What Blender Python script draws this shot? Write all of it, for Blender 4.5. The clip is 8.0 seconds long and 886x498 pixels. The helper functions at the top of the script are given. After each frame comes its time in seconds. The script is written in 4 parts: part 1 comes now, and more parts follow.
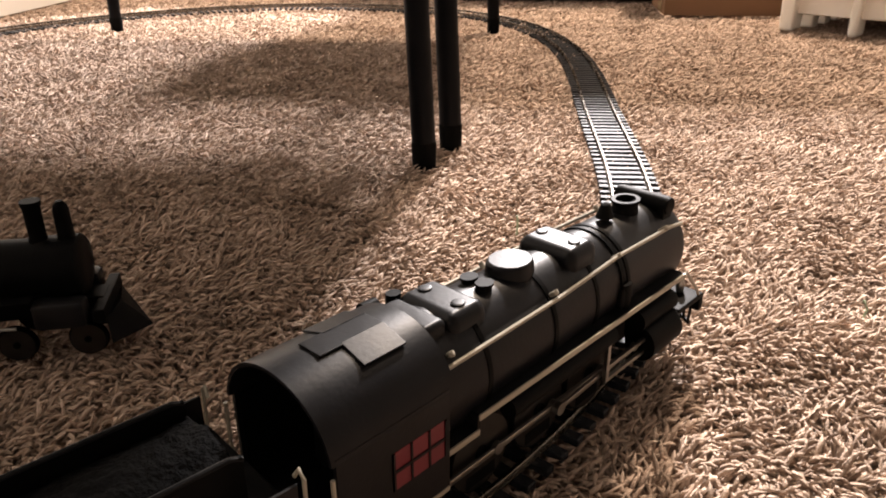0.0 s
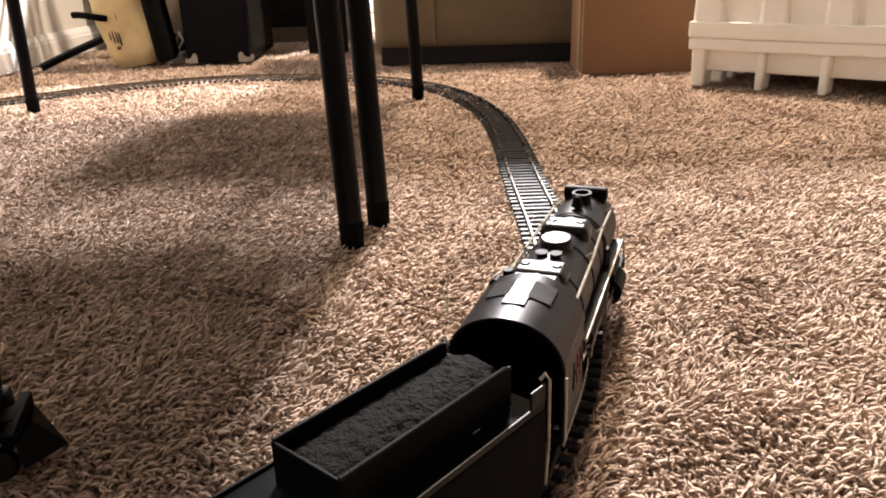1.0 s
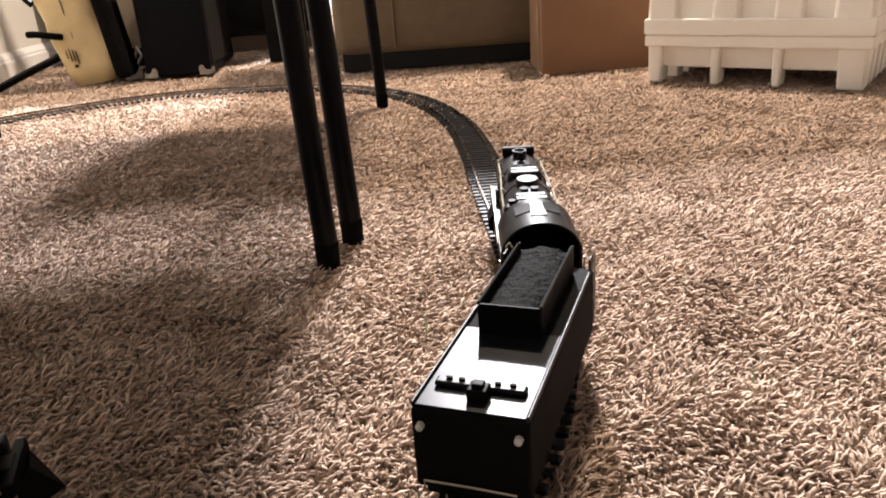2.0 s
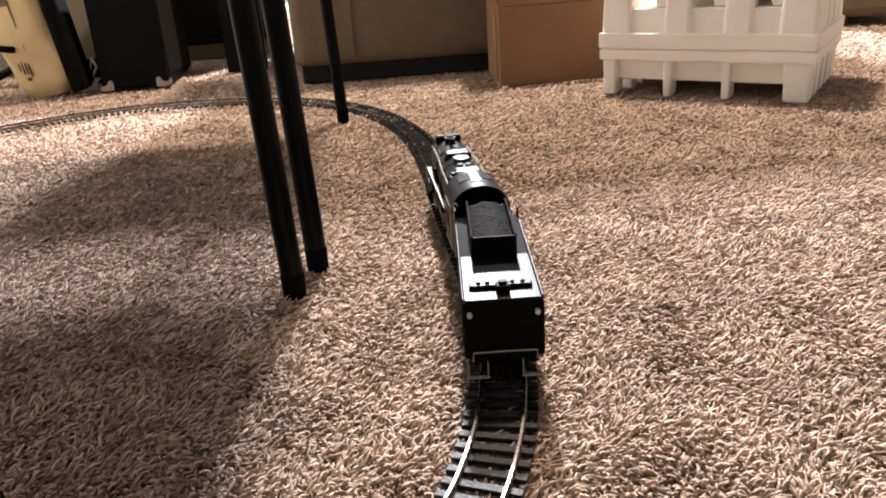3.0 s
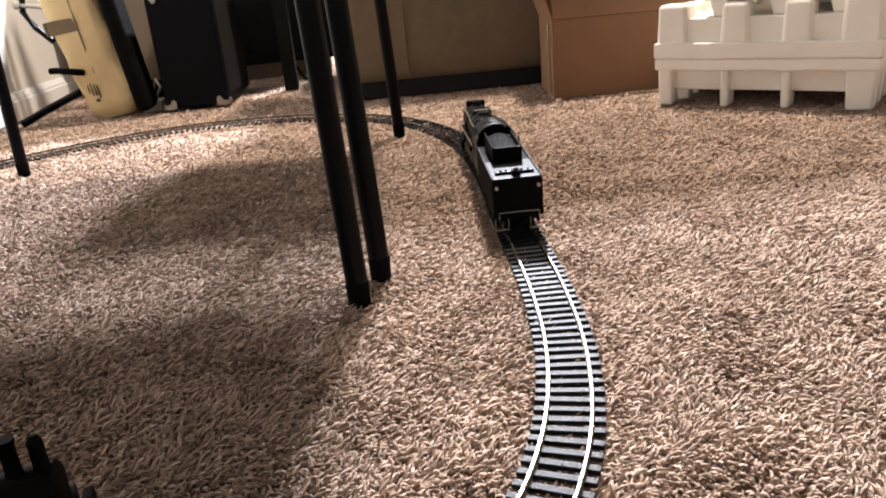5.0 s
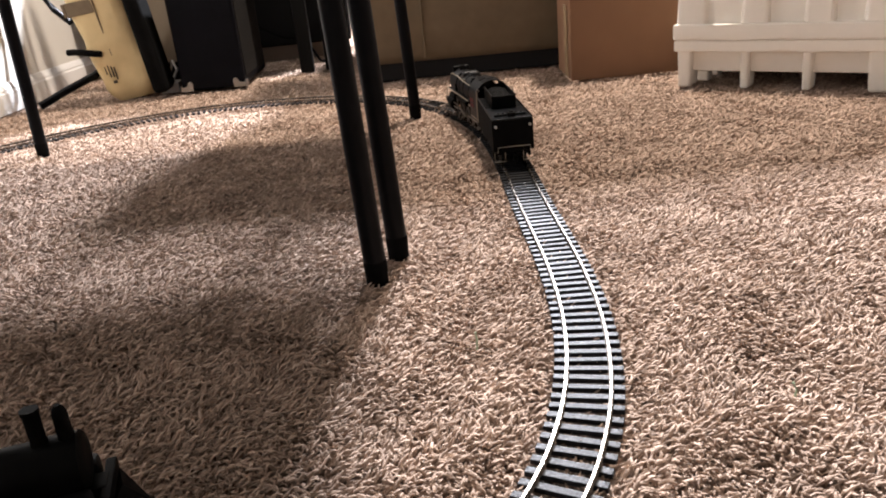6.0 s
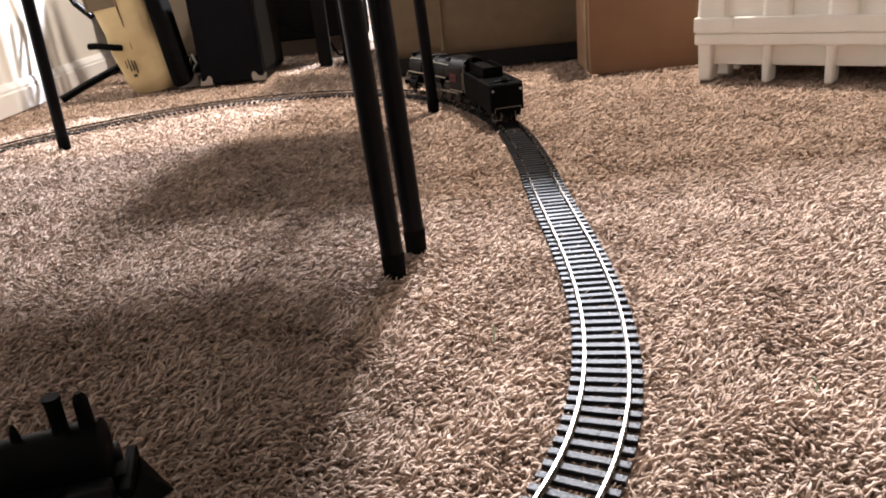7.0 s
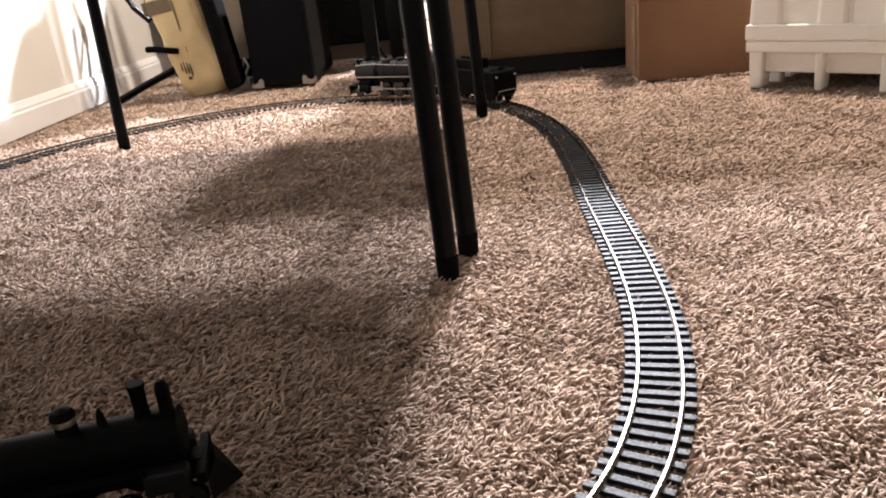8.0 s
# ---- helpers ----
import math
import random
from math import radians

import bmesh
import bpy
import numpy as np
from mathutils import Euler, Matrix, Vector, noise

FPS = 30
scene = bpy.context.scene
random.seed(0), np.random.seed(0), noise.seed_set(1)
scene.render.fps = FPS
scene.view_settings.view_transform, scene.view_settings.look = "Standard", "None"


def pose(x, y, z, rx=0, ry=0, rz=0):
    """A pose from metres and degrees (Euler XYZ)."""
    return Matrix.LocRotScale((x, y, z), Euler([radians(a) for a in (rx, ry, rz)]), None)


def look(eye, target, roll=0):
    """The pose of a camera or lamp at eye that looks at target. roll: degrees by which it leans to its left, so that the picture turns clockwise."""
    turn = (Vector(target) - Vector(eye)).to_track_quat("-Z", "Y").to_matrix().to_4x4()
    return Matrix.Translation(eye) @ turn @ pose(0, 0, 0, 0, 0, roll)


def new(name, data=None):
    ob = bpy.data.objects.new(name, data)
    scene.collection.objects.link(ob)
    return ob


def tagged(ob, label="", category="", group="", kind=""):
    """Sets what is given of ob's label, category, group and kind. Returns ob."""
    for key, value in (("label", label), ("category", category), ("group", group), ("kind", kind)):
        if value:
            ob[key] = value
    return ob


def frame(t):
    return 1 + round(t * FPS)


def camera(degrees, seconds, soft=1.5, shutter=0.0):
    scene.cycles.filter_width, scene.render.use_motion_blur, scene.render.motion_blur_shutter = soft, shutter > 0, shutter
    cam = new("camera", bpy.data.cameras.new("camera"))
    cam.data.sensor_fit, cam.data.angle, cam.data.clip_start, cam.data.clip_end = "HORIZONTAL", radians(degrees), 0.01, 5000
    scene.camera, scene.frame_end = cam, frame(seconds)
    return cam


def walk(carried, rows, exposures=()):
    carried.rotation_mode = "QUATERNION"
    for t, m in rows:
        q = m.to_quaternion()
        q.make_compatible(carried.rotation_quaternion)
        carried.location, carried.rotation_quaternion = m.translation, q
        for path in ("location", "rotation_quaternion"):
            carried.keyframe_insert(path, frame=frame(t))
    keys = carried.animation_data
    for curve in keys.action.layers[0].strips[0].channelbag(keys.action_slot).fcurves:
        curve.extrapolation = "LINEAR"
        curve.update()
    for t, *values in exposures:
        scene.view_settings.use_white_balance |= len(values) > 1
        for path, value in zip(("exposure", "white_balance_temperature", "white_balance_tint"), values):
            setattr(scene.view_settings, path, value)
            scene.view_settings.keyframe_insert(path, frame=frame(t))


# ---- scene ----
cam = camera(60.0, 8.0, 1.9)
PATH = [
    (0, (0.007, -0.016, 0.231), (-0.023, 1.801, -0.602), -0.4),
    (0.5, (0.018, -0.005, 0.241), (0.104, 1.849, -0.503), -0.9),
    (1, (0.016, -0.004, 0.251), (0.146, 1.861, -0.46), -1.8),
    (1.5, (0.011, -0.008, 0.255), (0.157, 1.86, -0.445), -2.8),
    (2.8, (0.014, -0.021, 0.31), (0.319, 1.796, -0.469), -4.4),
    (3, (0.012, -0.022, 0.311), (0.315, 1.811, -0.429), -3.9),
    (3.5, (0.007, -0.025, 0.305), (0.296, 1.825, -0.399), -3.3),
    (4, (0.007, -0.027, 0.31), (0.27, 1.831, -0.383), -4.6),
    (4.5, (0.002, -0.03, 0.311), (0.22, 1.836, -0.375), -5.3),
    (6, (-0.008, -0.032, 0.304), (0.135, 1.827, -0.422), -5.6),
    (6.5, (-0.009, -0.032, 0.302), (0.117, 1.825, -0.43), -5.7),
    (7, (-0.009, -0.032, 0.302), (0.089, 1.826, -0.432), -5.8),
    (7.5, (-0.015, -0.037, 0.305), (0.055, 1.823, -0.425), -5.8),
    (8, (-0.025, -0.048, 0.309), (-0.025, 1.819, -0.407), -5.8),
]
walk(cam, [(t, look(eye, target, roll)) for t, eye, target, roll in PATH], [(0, 0.74, 7050, 13), (1.5, 0.68, 6750, 11), (4.0, 0.53, 6280, 10), (8, 0.56, 6150, 10)])

# ---- light ----
world = bpy.data.worlds.new("world")
scene.world = world
world.use_nodes = True
world.node_tree.nodes["Background"].inputs[0].default_value = (0.8, 0.8, 0.85, 1)
world.node_tree.nodes["Background"].inputs[1].default_value = 0.010


def lamp(name, kind, m, watts, colour, size=0.2, size_y=None):
    d = bpy.data.lights.new(name, kind)
    d.energy, d.color = watts, colour
    if kind == "AREA":
        d.size = size
        if size_y:
            d.shape, d.size_y = "RECTANGLE", size_y
        else:
            d.shape = "DISK"
    ob = new(name, d)
    ob.matrix_world = m
    return ob


WARM = (1.0, 0.83, 0.68)
COOL = (0.96, 0.95, 1.0)
lamp("ceiling_lamp_middle", "AREA", look((0.62, 2.15, 2.375), (0.62, 2.14, 0)), 76, WARM, 0.22)
lamp("ceiling_lamp_back", "AREA", look((0.80, 3.90, 2.33), (0.2, 1.0, 0)), 372, COOL, 0.22)


# ---- materials ----
def mat(name, base, rough=0.6, metal=0.0, vary=0.12, scale=40.0, bump=0.0, bump_scale=200.0, island=0.0, piece=0.0, dark=None, spec=0.5, glow=0.0):
    m = bpy.data.materials.new(name)
    m.use_nodes = True
    nt = m.node_tree
    b = nt.nodes["Principled BSDF"]
    b.inputs["Roughness"].default_value = rough
    b.inputs["Metallic"].default_value = metal
    b.inputs["Specular IOR Level"].default_value = spec
    co = nt.nodes.new("ShaderNodeTexCoord")
    n = nt.nodes.new("ShaderNodeTexNoise")
    n.inputs["Scale"].default_value = scale
    n.inputs["Detail"].default_value = 6
    nt.links.new(co.outputs["Object"], n.inputs["Vector"])
    big = nt.nodes.new("ShaderNodeTexNoise")
    big.inputs["Scale"].default_value = scale / 7
    nt.links.new(co.outputs["Object"], big.inputs["Vector"])
    mul = nt.nodes.new("ShaderNodeMath")
    mul.operation = "ADD"
    nt.links.new(n.outputs["Fac"], mul.inputs[0])
    nt.links.new(big.outputs["Fac"], mul.inputs[1])
    src = mul.outputs[0]
    rng = nt.nodes.new("ShaderNodeMapRange")
    rng.inputs["From Min"].default_value, rng.inputs["From Max"].default_value = 0.6, 1.4
    nt.links.new(src, rng.inputs["Value"])
    fac = rng.outputs["Result"]
    if island or piece:
        add = nt.nodes.new("ShaderNodeMath")
        add.operation = "MULTIPLY_ADD"
        if island:
            g = nt.nodes.new("ShaderNodeNewGeometry")
            nt.links.new(g.outputs["Random Per Island"], add.inputs[0])
        else:
            g = nt.nodes.new("ShaderNodeObjectInfo")
            nt.links.new(g.outputs["Random"], add.inputs[0])
        k = island or piece
        add.inputs[1].default_value = k
        sc = nt.nodes.new("ShaderNodeMath")
        sc.operation = "MULTIPLY"
        sc.inputs[1].default_value = 1 - k
        nt.links.new(fac, sc.inputs[0])
        nt.links.new(sc.outputs[0], add.inputs[2])
        fac = add.outputs[0]
    ramp = nt.nodes.new("ShaderNodeMix")
    ramp.data_type = "RGBA"
    lo = dark or tuple(c * (1 - 2 * vary) for c in base)
    hi = tuple(min(1, c * (1 + vary)) for c in base)
    ramp.inputs["A"].default_value = (*lo, 1)
    ramp.inputs["B"].default_value = (*hi, 1)
    nt.links.new(fac, ramp.inputs["Factor"])
    nt.links.new(ramp.outputs["Result"], b.inputs["Base Color"])
    rr = nt.nodes.new("ShaderNodeMapRange")
    rr.inputs["To Min"].default_value, rr.inputs["To Max"].default_value = max(0.02, rough - 0.07), min(1, rough + 0.07)
    nt.links.new(n.outputs["Fac"], rr.inputs["Value"])
    nt.links.new(rr.outputs["Result"], b.inputs["Roughness"])
    if bump:
        bn = nt.nodes.new("ShaderNodeTexNoise")
        bn.inputs["Scale"].default_value = bump_scale
        bn.inputs["Detail"].default_value = 4
        nt.links.new(co.outputs["Object"], bn.inputs["Vector"])
        bp = nt.nodes.new("ShaderNodeBump")
        bp.inputs["Strength"].default_value = bump
        bp.inputs["Distance"].default_value = 0.002
        nt.links.new(bn.outputs["Fac"], bp.inputs["Height"])
        nt.links.new(bp.outputs["Normal"], b.inputs["Normal"])
    if glow:
        b.inputs["Emission Color"].default_value = (*base, 1)
        b.inputs["Emission Strength"].default_value = glow
    return m


M_TUFT = mat("carpet_yarn", (0.74, 0.575, 0.465), 0.95, dark=(0.20, 0.138, 0.10), scale=85, bump=0.7, bump_scale=900, island=0.5, spec=0.15)
M_BACKING = mat("carpet_backing", (0.34, 0.25, 0.19), 0.95, vary=0.3, scale=60, bump=0.6, bump_scale=300, spec=0.1)
M_WALL = mat("wall_paint", (0.72, 0.69, 0.63), 0.75, vary=0.03, scale=6, bump=0.08, bump_scale=160)
# wall colour kept low so the unseen walls bounce less light
M_WALLDIM = mat("darkened_wall_paint", (0.27, 0.245, 0.215), 0.8, vary=0.04, scale=6, bump=0.08, bump_scale=160)
# ceiling darkened in its colour to hold the ambient light down
M_CEIL = mat("darkened_ceiling_paint", (0.30, 0.29, 0.275), 0.9, vary=0.03, scale=10)
M_TRIM = mat("trim_paint", (0.82, 0.81, 0.79), 0.35, vary=0.03, scale=8)
M_TIE = mat("tie_plastic", (0.016, 0.017, 0.020), 0.40, vary=0.4, scale=300, bump=0.35, bump_scale=500, piece=0.5, spec=0.15)
M_RAIL = mat("nickel_rail", (0.16, 0.14, 0.12), 0.27, 1.0, vary=0.1, scale=90)
M_LEG = mat("black_tube", (0.004, 0.004, 0.005), 0.36, vary=0.25, scale=60, spec=0.08)
M_RUBBER = mat("black_rubber", (0.004, 0.004, 0.004), 0.75, vary=0.3, scale=120, spec=0.04)
M_TOP = mat("table_top", (0.06, 0.05, 0.045), 0.5, vary=0.2, scale=25)
M_AMP = mat("black_vinyl", (0.005, 0.005, 0.007), 0.55, vary=0.25, scale=60, bump=0.4, bump_scale=700, spec=0.05)
M_GRILLE = mat("grey_grille_cloth", (0.016, 0.015, 0.014), 0.9, vary=0.3, scale=400, bump=0.3, bump_scale=900, spec=0.1)
M_CHROME = mat("nickel_corner", (0.34, 0.32, 0.29), 0.42, 1.0, vary=0.08, scale=80)
M_SOFA = mat("tan_upholstery", (0.17, 0.13, 0.085), 0.9, vary=0.10, scale=30, bump=0.35, bump_scale=800, spec=0.2)
# dark furniture legs, and the painted shade in the gap below the sofa
M_DARK = mat("black_legs_and_gap_shade", (0.008, 0.008, 0.009), 0.9, vary=0.2, scale=30)
M_DESK = mat("black_desk", (0.005, 0.005, 0.005), 0.6, vary=0.3, scale=20, spec=0.12)
M_CARD = mat("cardboard", (0.265, 0.152, 0.090), 0.85, vary=0.06, scale=14, bump=0.1, bump_scale=260, spec=0.2)
M_CARDIN = mat("cardboard_inside", (0.27, 0.155, 0.09), 0.9, vary=0.08, scale=14, spec=0.2)
M_TAPE = mat("packing_tape", (0.45, 0.33, 0.20), 0.25, vary=0.1, scale=30)
M_FOAM = mat("white_foam", (0.95, 0.91, 0.83), 0.7, vary=0.02, scale=40, bump=0.25, bump_scale=420, spec=0.3)
M_BAG = mat("tan_canvas", (0.62, 0.49, 0.27), 0.85, vary=0.10, scale=25, bump=0.35, bump_scale=700, spec=0.2)
M_STRAP = mat("brown_webbing", (0.16, 0.12, 0.075), 0.85, vary=0.15, scale=60, bump=0.3, bump_scale=900)
M_INK = mat("dark_ink", (0.05, 0.04, 0.03), 0.8, vary=0.1, scale=60)
M_LOCO = mat("loco_paint", (0.005, 0.005, 0.006), 0.38, vary=0.2, scale=70, bump=0.04, bump_scale=500, spec=0.15)
M_LOCOGREY = mat("smokebox_grey", (0.008, 0.008, 0.009), 0.42, vary=0.2, scale=70, spec=0.2)
M_BLACKMET = mat("blackened_metal", (0.003, 0.003, 0.003), 0.5, vary=0.3, scale=120, spec=0.045)
M_STEEL = mat("rod_steel", (0.30, 0.29, 0.27), 0.35, 1.0, vary=0.15, scale=150)
M_TYRE = mat("dark_tyre_steel", (0.05, 0.048, 0.045), 0.4, 1.0, vary=0.15, scale=150)
M_PIPE = mat("handrail_wire", (0.34, 0.31, 0.25), 0.40, 0.3, vary=0.1, scale=120)
M_TBODY = mat("tender_side_black", (0.004, 0.004, 0.004), 0.70, vary=0.3, scale=70, spec=0.04)
M_TENDER = mat("tender_gloss_black", (0.006, 0.007, 0.009), 0.33, vary=0.2, scale=50, spec=0.08)
M_COAL = mat("coal", (0.006, 0.006, 0.006), 0.75, dark=(0.002, 0.002, 0.002), scale=300, bump=0.8, bump_scale=600, spec=0.05)
M_RED = mat("red_panel", (0.13, 0.004, 0.012), 0.45, vary=0.1, scale=60)
M_LENS = mat("marker_lens", (0.42, 0.42, 0.40), 0.15, vary=0.02)
M_GREEN = mat("green_thread", (0.42, 0.52, 0.36), 0.7, vary=0.1, scale=100)
M_LAMPGLOW = mat("lamp_diffuser", (1.0, 0.86, 0.70), 0.5, vary=0.01, glow=12)
M_TAUPE = mat("taupe_laminate", (0.20, 0.165, 0.135), 0.6, vary=0.1, scale=20)
M_GREY = mat("grey_plastic", (0.30, 0.29, 0.28), 0.5, vary=0.15, scale=50)


# ---- mesh tools ----
def box(bm, c, s, bevel=0.0, m=None, segs=2):
    r = bmesh.ops.create_cube(bm, size=1)
    vs = r["verts"]
    bmesh.ops.scale(bm, vec=s, verts=vs)
    if bevel:
        es = list({e for v in vs for e in v.link_edges})
        g = bmesh.ops.bevel(bm, geom=es, offset=min(bevel, min(s) * 0.45), segments=segs, profile=0.5, affect="EDGES")
        vs = list({v for f in g["faces"] for v in f.verts} | {v for v in vs if v.is_valid})
    mm = Matrix.Translation(c)
    if m is not None:
        mm = mm @ m
    bmesh.ops.transform(bm, matrix=mm, verts=vs)
    return vs


def cyl(bm, a, b, r0, r1=None, seg=16, caps=True):
    a, b = Vector(a), Vector(b)
    d = b - a
    r1 = r0 if r1 is None else r1
    g = bmesh.ops.create_cone(bm, cap_ends=caps, segments=seg, radius1=r0, radius2=r1, depth=d.length)
    q = d.to_track_quat("Z", "Y").to_matrix().to_4x4()
    bmesh.ops.transform(bm, matrix=Matrix.Translation((a + b) / 2) @ q, verts=g["verts"])
    return g["verts"]


def lathe(bm, prof, axis="Y", seg=28, origin=(0, 0, 0), sx=1.0):
    """prof: (along, radius) pairs; turned round the axis through origin."""
    rings = []
    for h, r in prof:
        ring = []
        for i in range(seg):
            a = 2 * math.pi * i / seg
            u, v = r * math.cos(a) * sx, r * math.sin(a)
            p = {"Y": (u, h, v), "Z": (u, v, h), "X": (h, u, v)}[axis]
            ring.append(bm.verts.new(Vector(p) + Vector(origin)))
        rings.append(ring)
    for a, b in zip(rings, rings[1:]):
        for i in range(seg):
            bm.faces.new((a[i], a[(i + 1) % seg], b[(i + 1) % seg], b[i]))
    bm.faces.new(rings[0])
    bm.faces.new(rings[-1])


def tube(bm, pts, r, seg=8):
    pts = [Vector(p) for p in pts]
    rings = []
    for i, p in enumerate(pts):
        d = (pts[min(i + 1, len(pts) - 1)] - pts[max(i - 1, 0)]).normalized()
        up = Vector((0, 0, 1)) if abs(d.z) < 0.9 else Vector((0, 1, 0))
        u = d.cross(up).normalized()
        v = u.cross(d).normalized()
        rings.append([bm.verts.new(p + r * (math.cos(2 * math.pi * k / seg) * u + math.sin(2 * math.pi * k / seg) * v)) for k in range(seg)])
    for a, b in zip(rings, rings[1:]):
        for i in range(seg):
            bm.faces.new((a[i], a[(i + 1) % seg], b[(i + 1) % seg], b[i]))
    bm.faces.new(rings[0])
    bm.faces.new(rings[-1])


def finish(bm, name, material, smooth=35):
    bmesh.ops.recalc_face_normals(bm, faces=bm.faces)
    me = bpy.data.meshes.new(name)
    for e in bm.edges:
        e.smooth = len(e.link_faces) != 2 or e.calc_face_angle(0) < radians(smooth)
    for f in bm.faces:
        f.smooth = True
    bm.to_mesh(me)
    bm.free()
    me.materials.append(material)
    return me


def part(name, bm, material, parent=None, label="", m=None, smooth=35):
    ob = new(name, finish(bm, name, material, smooth))
    if parent is not None:
        ob.parent = parent
    if m is not None:
        ob.matrix_local = m
    if label:
        tagged(ob, label)
    w = ob.modifiers.new("weighted_normals", "WEIGHTED_NORMAL")
    w.keep_sharp, w.weight = True, 80
    return ob


def thing(name, label, category, m=None, group="", kind=""):
    ob = new(name)
    ob.empty_display_size = 0.02
    if m is not None:
        ob.matrix_world = m
    return tagged(ob, label, category, group, kind)


def slab(name, c, s, material, label, category, bevel=0.0, kind="structure"):
    bm = bmesh.new()
    box(bm, c, s, bevel)
    return tagged(part(name, bm, material), label, category, kind=kind)


# ---- room ----
slab("floor", (0.9, 0.9, -0.04), (4.6, 6.9, 0.06), M_BACKING, "tan carpet backing under thick pile", "floor")
WEST_A, WEST_B = Vector((-1.312, -2.5, 0)), Vector((-0.857, 4.2, 0))  # foot of the west wall
WEST = (WEST_B - WEST_A).normalized()


def west_x(y):
    return WEST_A.x + WEST.x / WEST.y * (y - WEST_A.y)


def wall(name, label, a, b, paint, thick=0.1, high=2.408):
    """A wall whose room-side foot runs from a to b, the room on its right hand."""
    a, b = Vector(a), Vector(b)
    d = b - a
    bm = bmesh.new()
    box(bm, (0, 0, 0), (thick, d.length, high))
    out = Vector((-d.y, d.x, 0)).normalized() * thick / 2
    bmesh.ops.transform(bm, matrix=Matrix.Translation((a + b) / 2 + out + Vector((0, 0, high / 2 - 0.008))) @ Matrix.Rotation(math.atan2(-d.x, d.y), 4, "Z"), verts=bm.verts)
    return tagged(part(name, bm, paint), label, "wall", kind="structure")


wall("wall_west", "off-white painted wall above a white baseboard", WEST_A, WEST_B, M_WALL)
# north, east and south: deeper shade in the room is put into their colour
wall("wall_north", "wall behind the furniture, darkened to cut bounced light", (-1.0, 4.2, 0), (3.2, 4.2, 0), M_WALLDIM)
slab("wall_east", (3.15, 0.85, 1.2), (0.1, 6.7, 2.4), M_WALLDIM, "unseen wall, darkened to cut bounced light", "wall")
slab("wall_south", (0.9, -2.55, 1.2), (4.6, 0.1, 2.4), M_WALLDIM, "unseen wall, darkened to cut bounced light", "wall")
slab("ceiling", (0.9, 0.9, 2.44), (4.6, 6.9, 0.08), M_CEIL, "flat painted ceiling, darkened to lower the fill light", "ceiling")


def baseboard(name, c0, c1, normal):
    """Stepped profile run along a wall."""
    prof = [(0, 0), (0.013, 0), (0.013, 0.052), (0.010, 0.056), (0.010, 0.062), (0.006, 0.070), (0.004, 0.076), (0, 0.078)]
    bm = bmesh.new()
    ends = []
    for c in (c0, c1):
        ends.append([bm.verts.new((c[0] + normal[0] * a, c[1] + normal[1] * a, z - 0.006)) for a, z in prof])
    n = len(prof)
    for i in range(n):
        bm.faces.new((ends[0][i], ends[0][(i + 1) % n], ends[1][(i + 1) % n], ends[1][i]))
    bm.faces.new(ends[0])
    bm.faces.new(ends[1])
    tagged(part(name, bm, M_TRIM, smooth=20), "white painted moulded baseboard", "baseboard", kind="structure")


baseboard("baseboard_west", (west_x(-2.4) + 0.001, -2.4, 0), (west_x(4.18) + 0.001, 4.18, 0), (WEST.y, -WEST.x))
baseboard("baseboard_north", (west_x(4.2) + 0.02, 4.199, 0), (3.05, 4.199, 0), (0, -1))


def ceiling_light(x, y):
    t = thing("ceiling_light", "round white recessed ceiling light, lit", "ceiling light", pose(x, y, 2.4), "ceiling lights")
    bm = bmesh.new()
    lathe(bm, [(-0.012, 0.085), (-0.012, 0.105), (-0.004, 0.11), (0.0, 0.11)], "Z", 32)
    part("trim_ring", bm, M_TRIM, t)
    bm = bmesh.new()
    lathe(bm, [(-0.016, 0.06), (-0.013, 0.083)], "Z", 32)
    part("diffuser", bm, M_LAMPGLOW, t)


ceiling_light(0.62, 2.15)
ceiling_light(0.80, 3.90)

# ---- track ----
KNOTS = [(-0.454, -0.024), (-0.325, 0.005), (-0.199, 0.05), (-0.127, 0.094), (-0.061, 0.178), (0.01, 0.245), (0.072, 0.325), (0.097, 0.37), (0.116, 0.414), (0.135, 0.477), (0.151, 0.555), (0.163, 0.658), (0.17, 0.763), (0.178, 0.89), (0.187, 1.0), (0.195, 1.141), (0.194, 1.281), (0.174, 1.433), (0.129, 1.568), (0.061, 1.674), (-0.021, 1.748), (-0.133, 1.807), (-0.264, 1.84), (-0.382, 1.843), (-0.5, 1.812), (-0.623, 1.75), (-0.732, 1.667), (-0.823, 1.568), (-0.889, 1.456), (-0.928, 1.326)]


def curve_points(knots, step=0.004):
    out = []
    k = [2 * Vector(knots[0]) - Vector(knots[1])] + [Vector(p) for p in knots] + [2 * Vector(knots[-1]) - Vector(knots[-2])]
    for i in range(1, len(k) - 2):
        p0, p1, p2, p3 = k[i - 1], k[i], k[i + 1], k[i + 2]
        n = max(2, int((p2 - p1).length / step))
        for j in range(n):
            u = j / n
            out.append(0.5 * ((2 * p1) + (p2 - p0) * u + (2 * p0 - 5 * p1 + 4 * p2 - p3) * u * u + (3 * p1 - p0 - 3 * p2 + p3) * u ** 3))
    return out


LINE = np.array([tuple(p) for p in curve_points(KNOTS)])
for _ in range(40):
    LINE[1:-1] = (LINE[:-2] + 2 * LINE[1:-1] + LINE[2:]) / 4
ARC = np.concatenate([[0], np.cumsum(np.hypot(*np.diff(LINE, axis=0).T))])


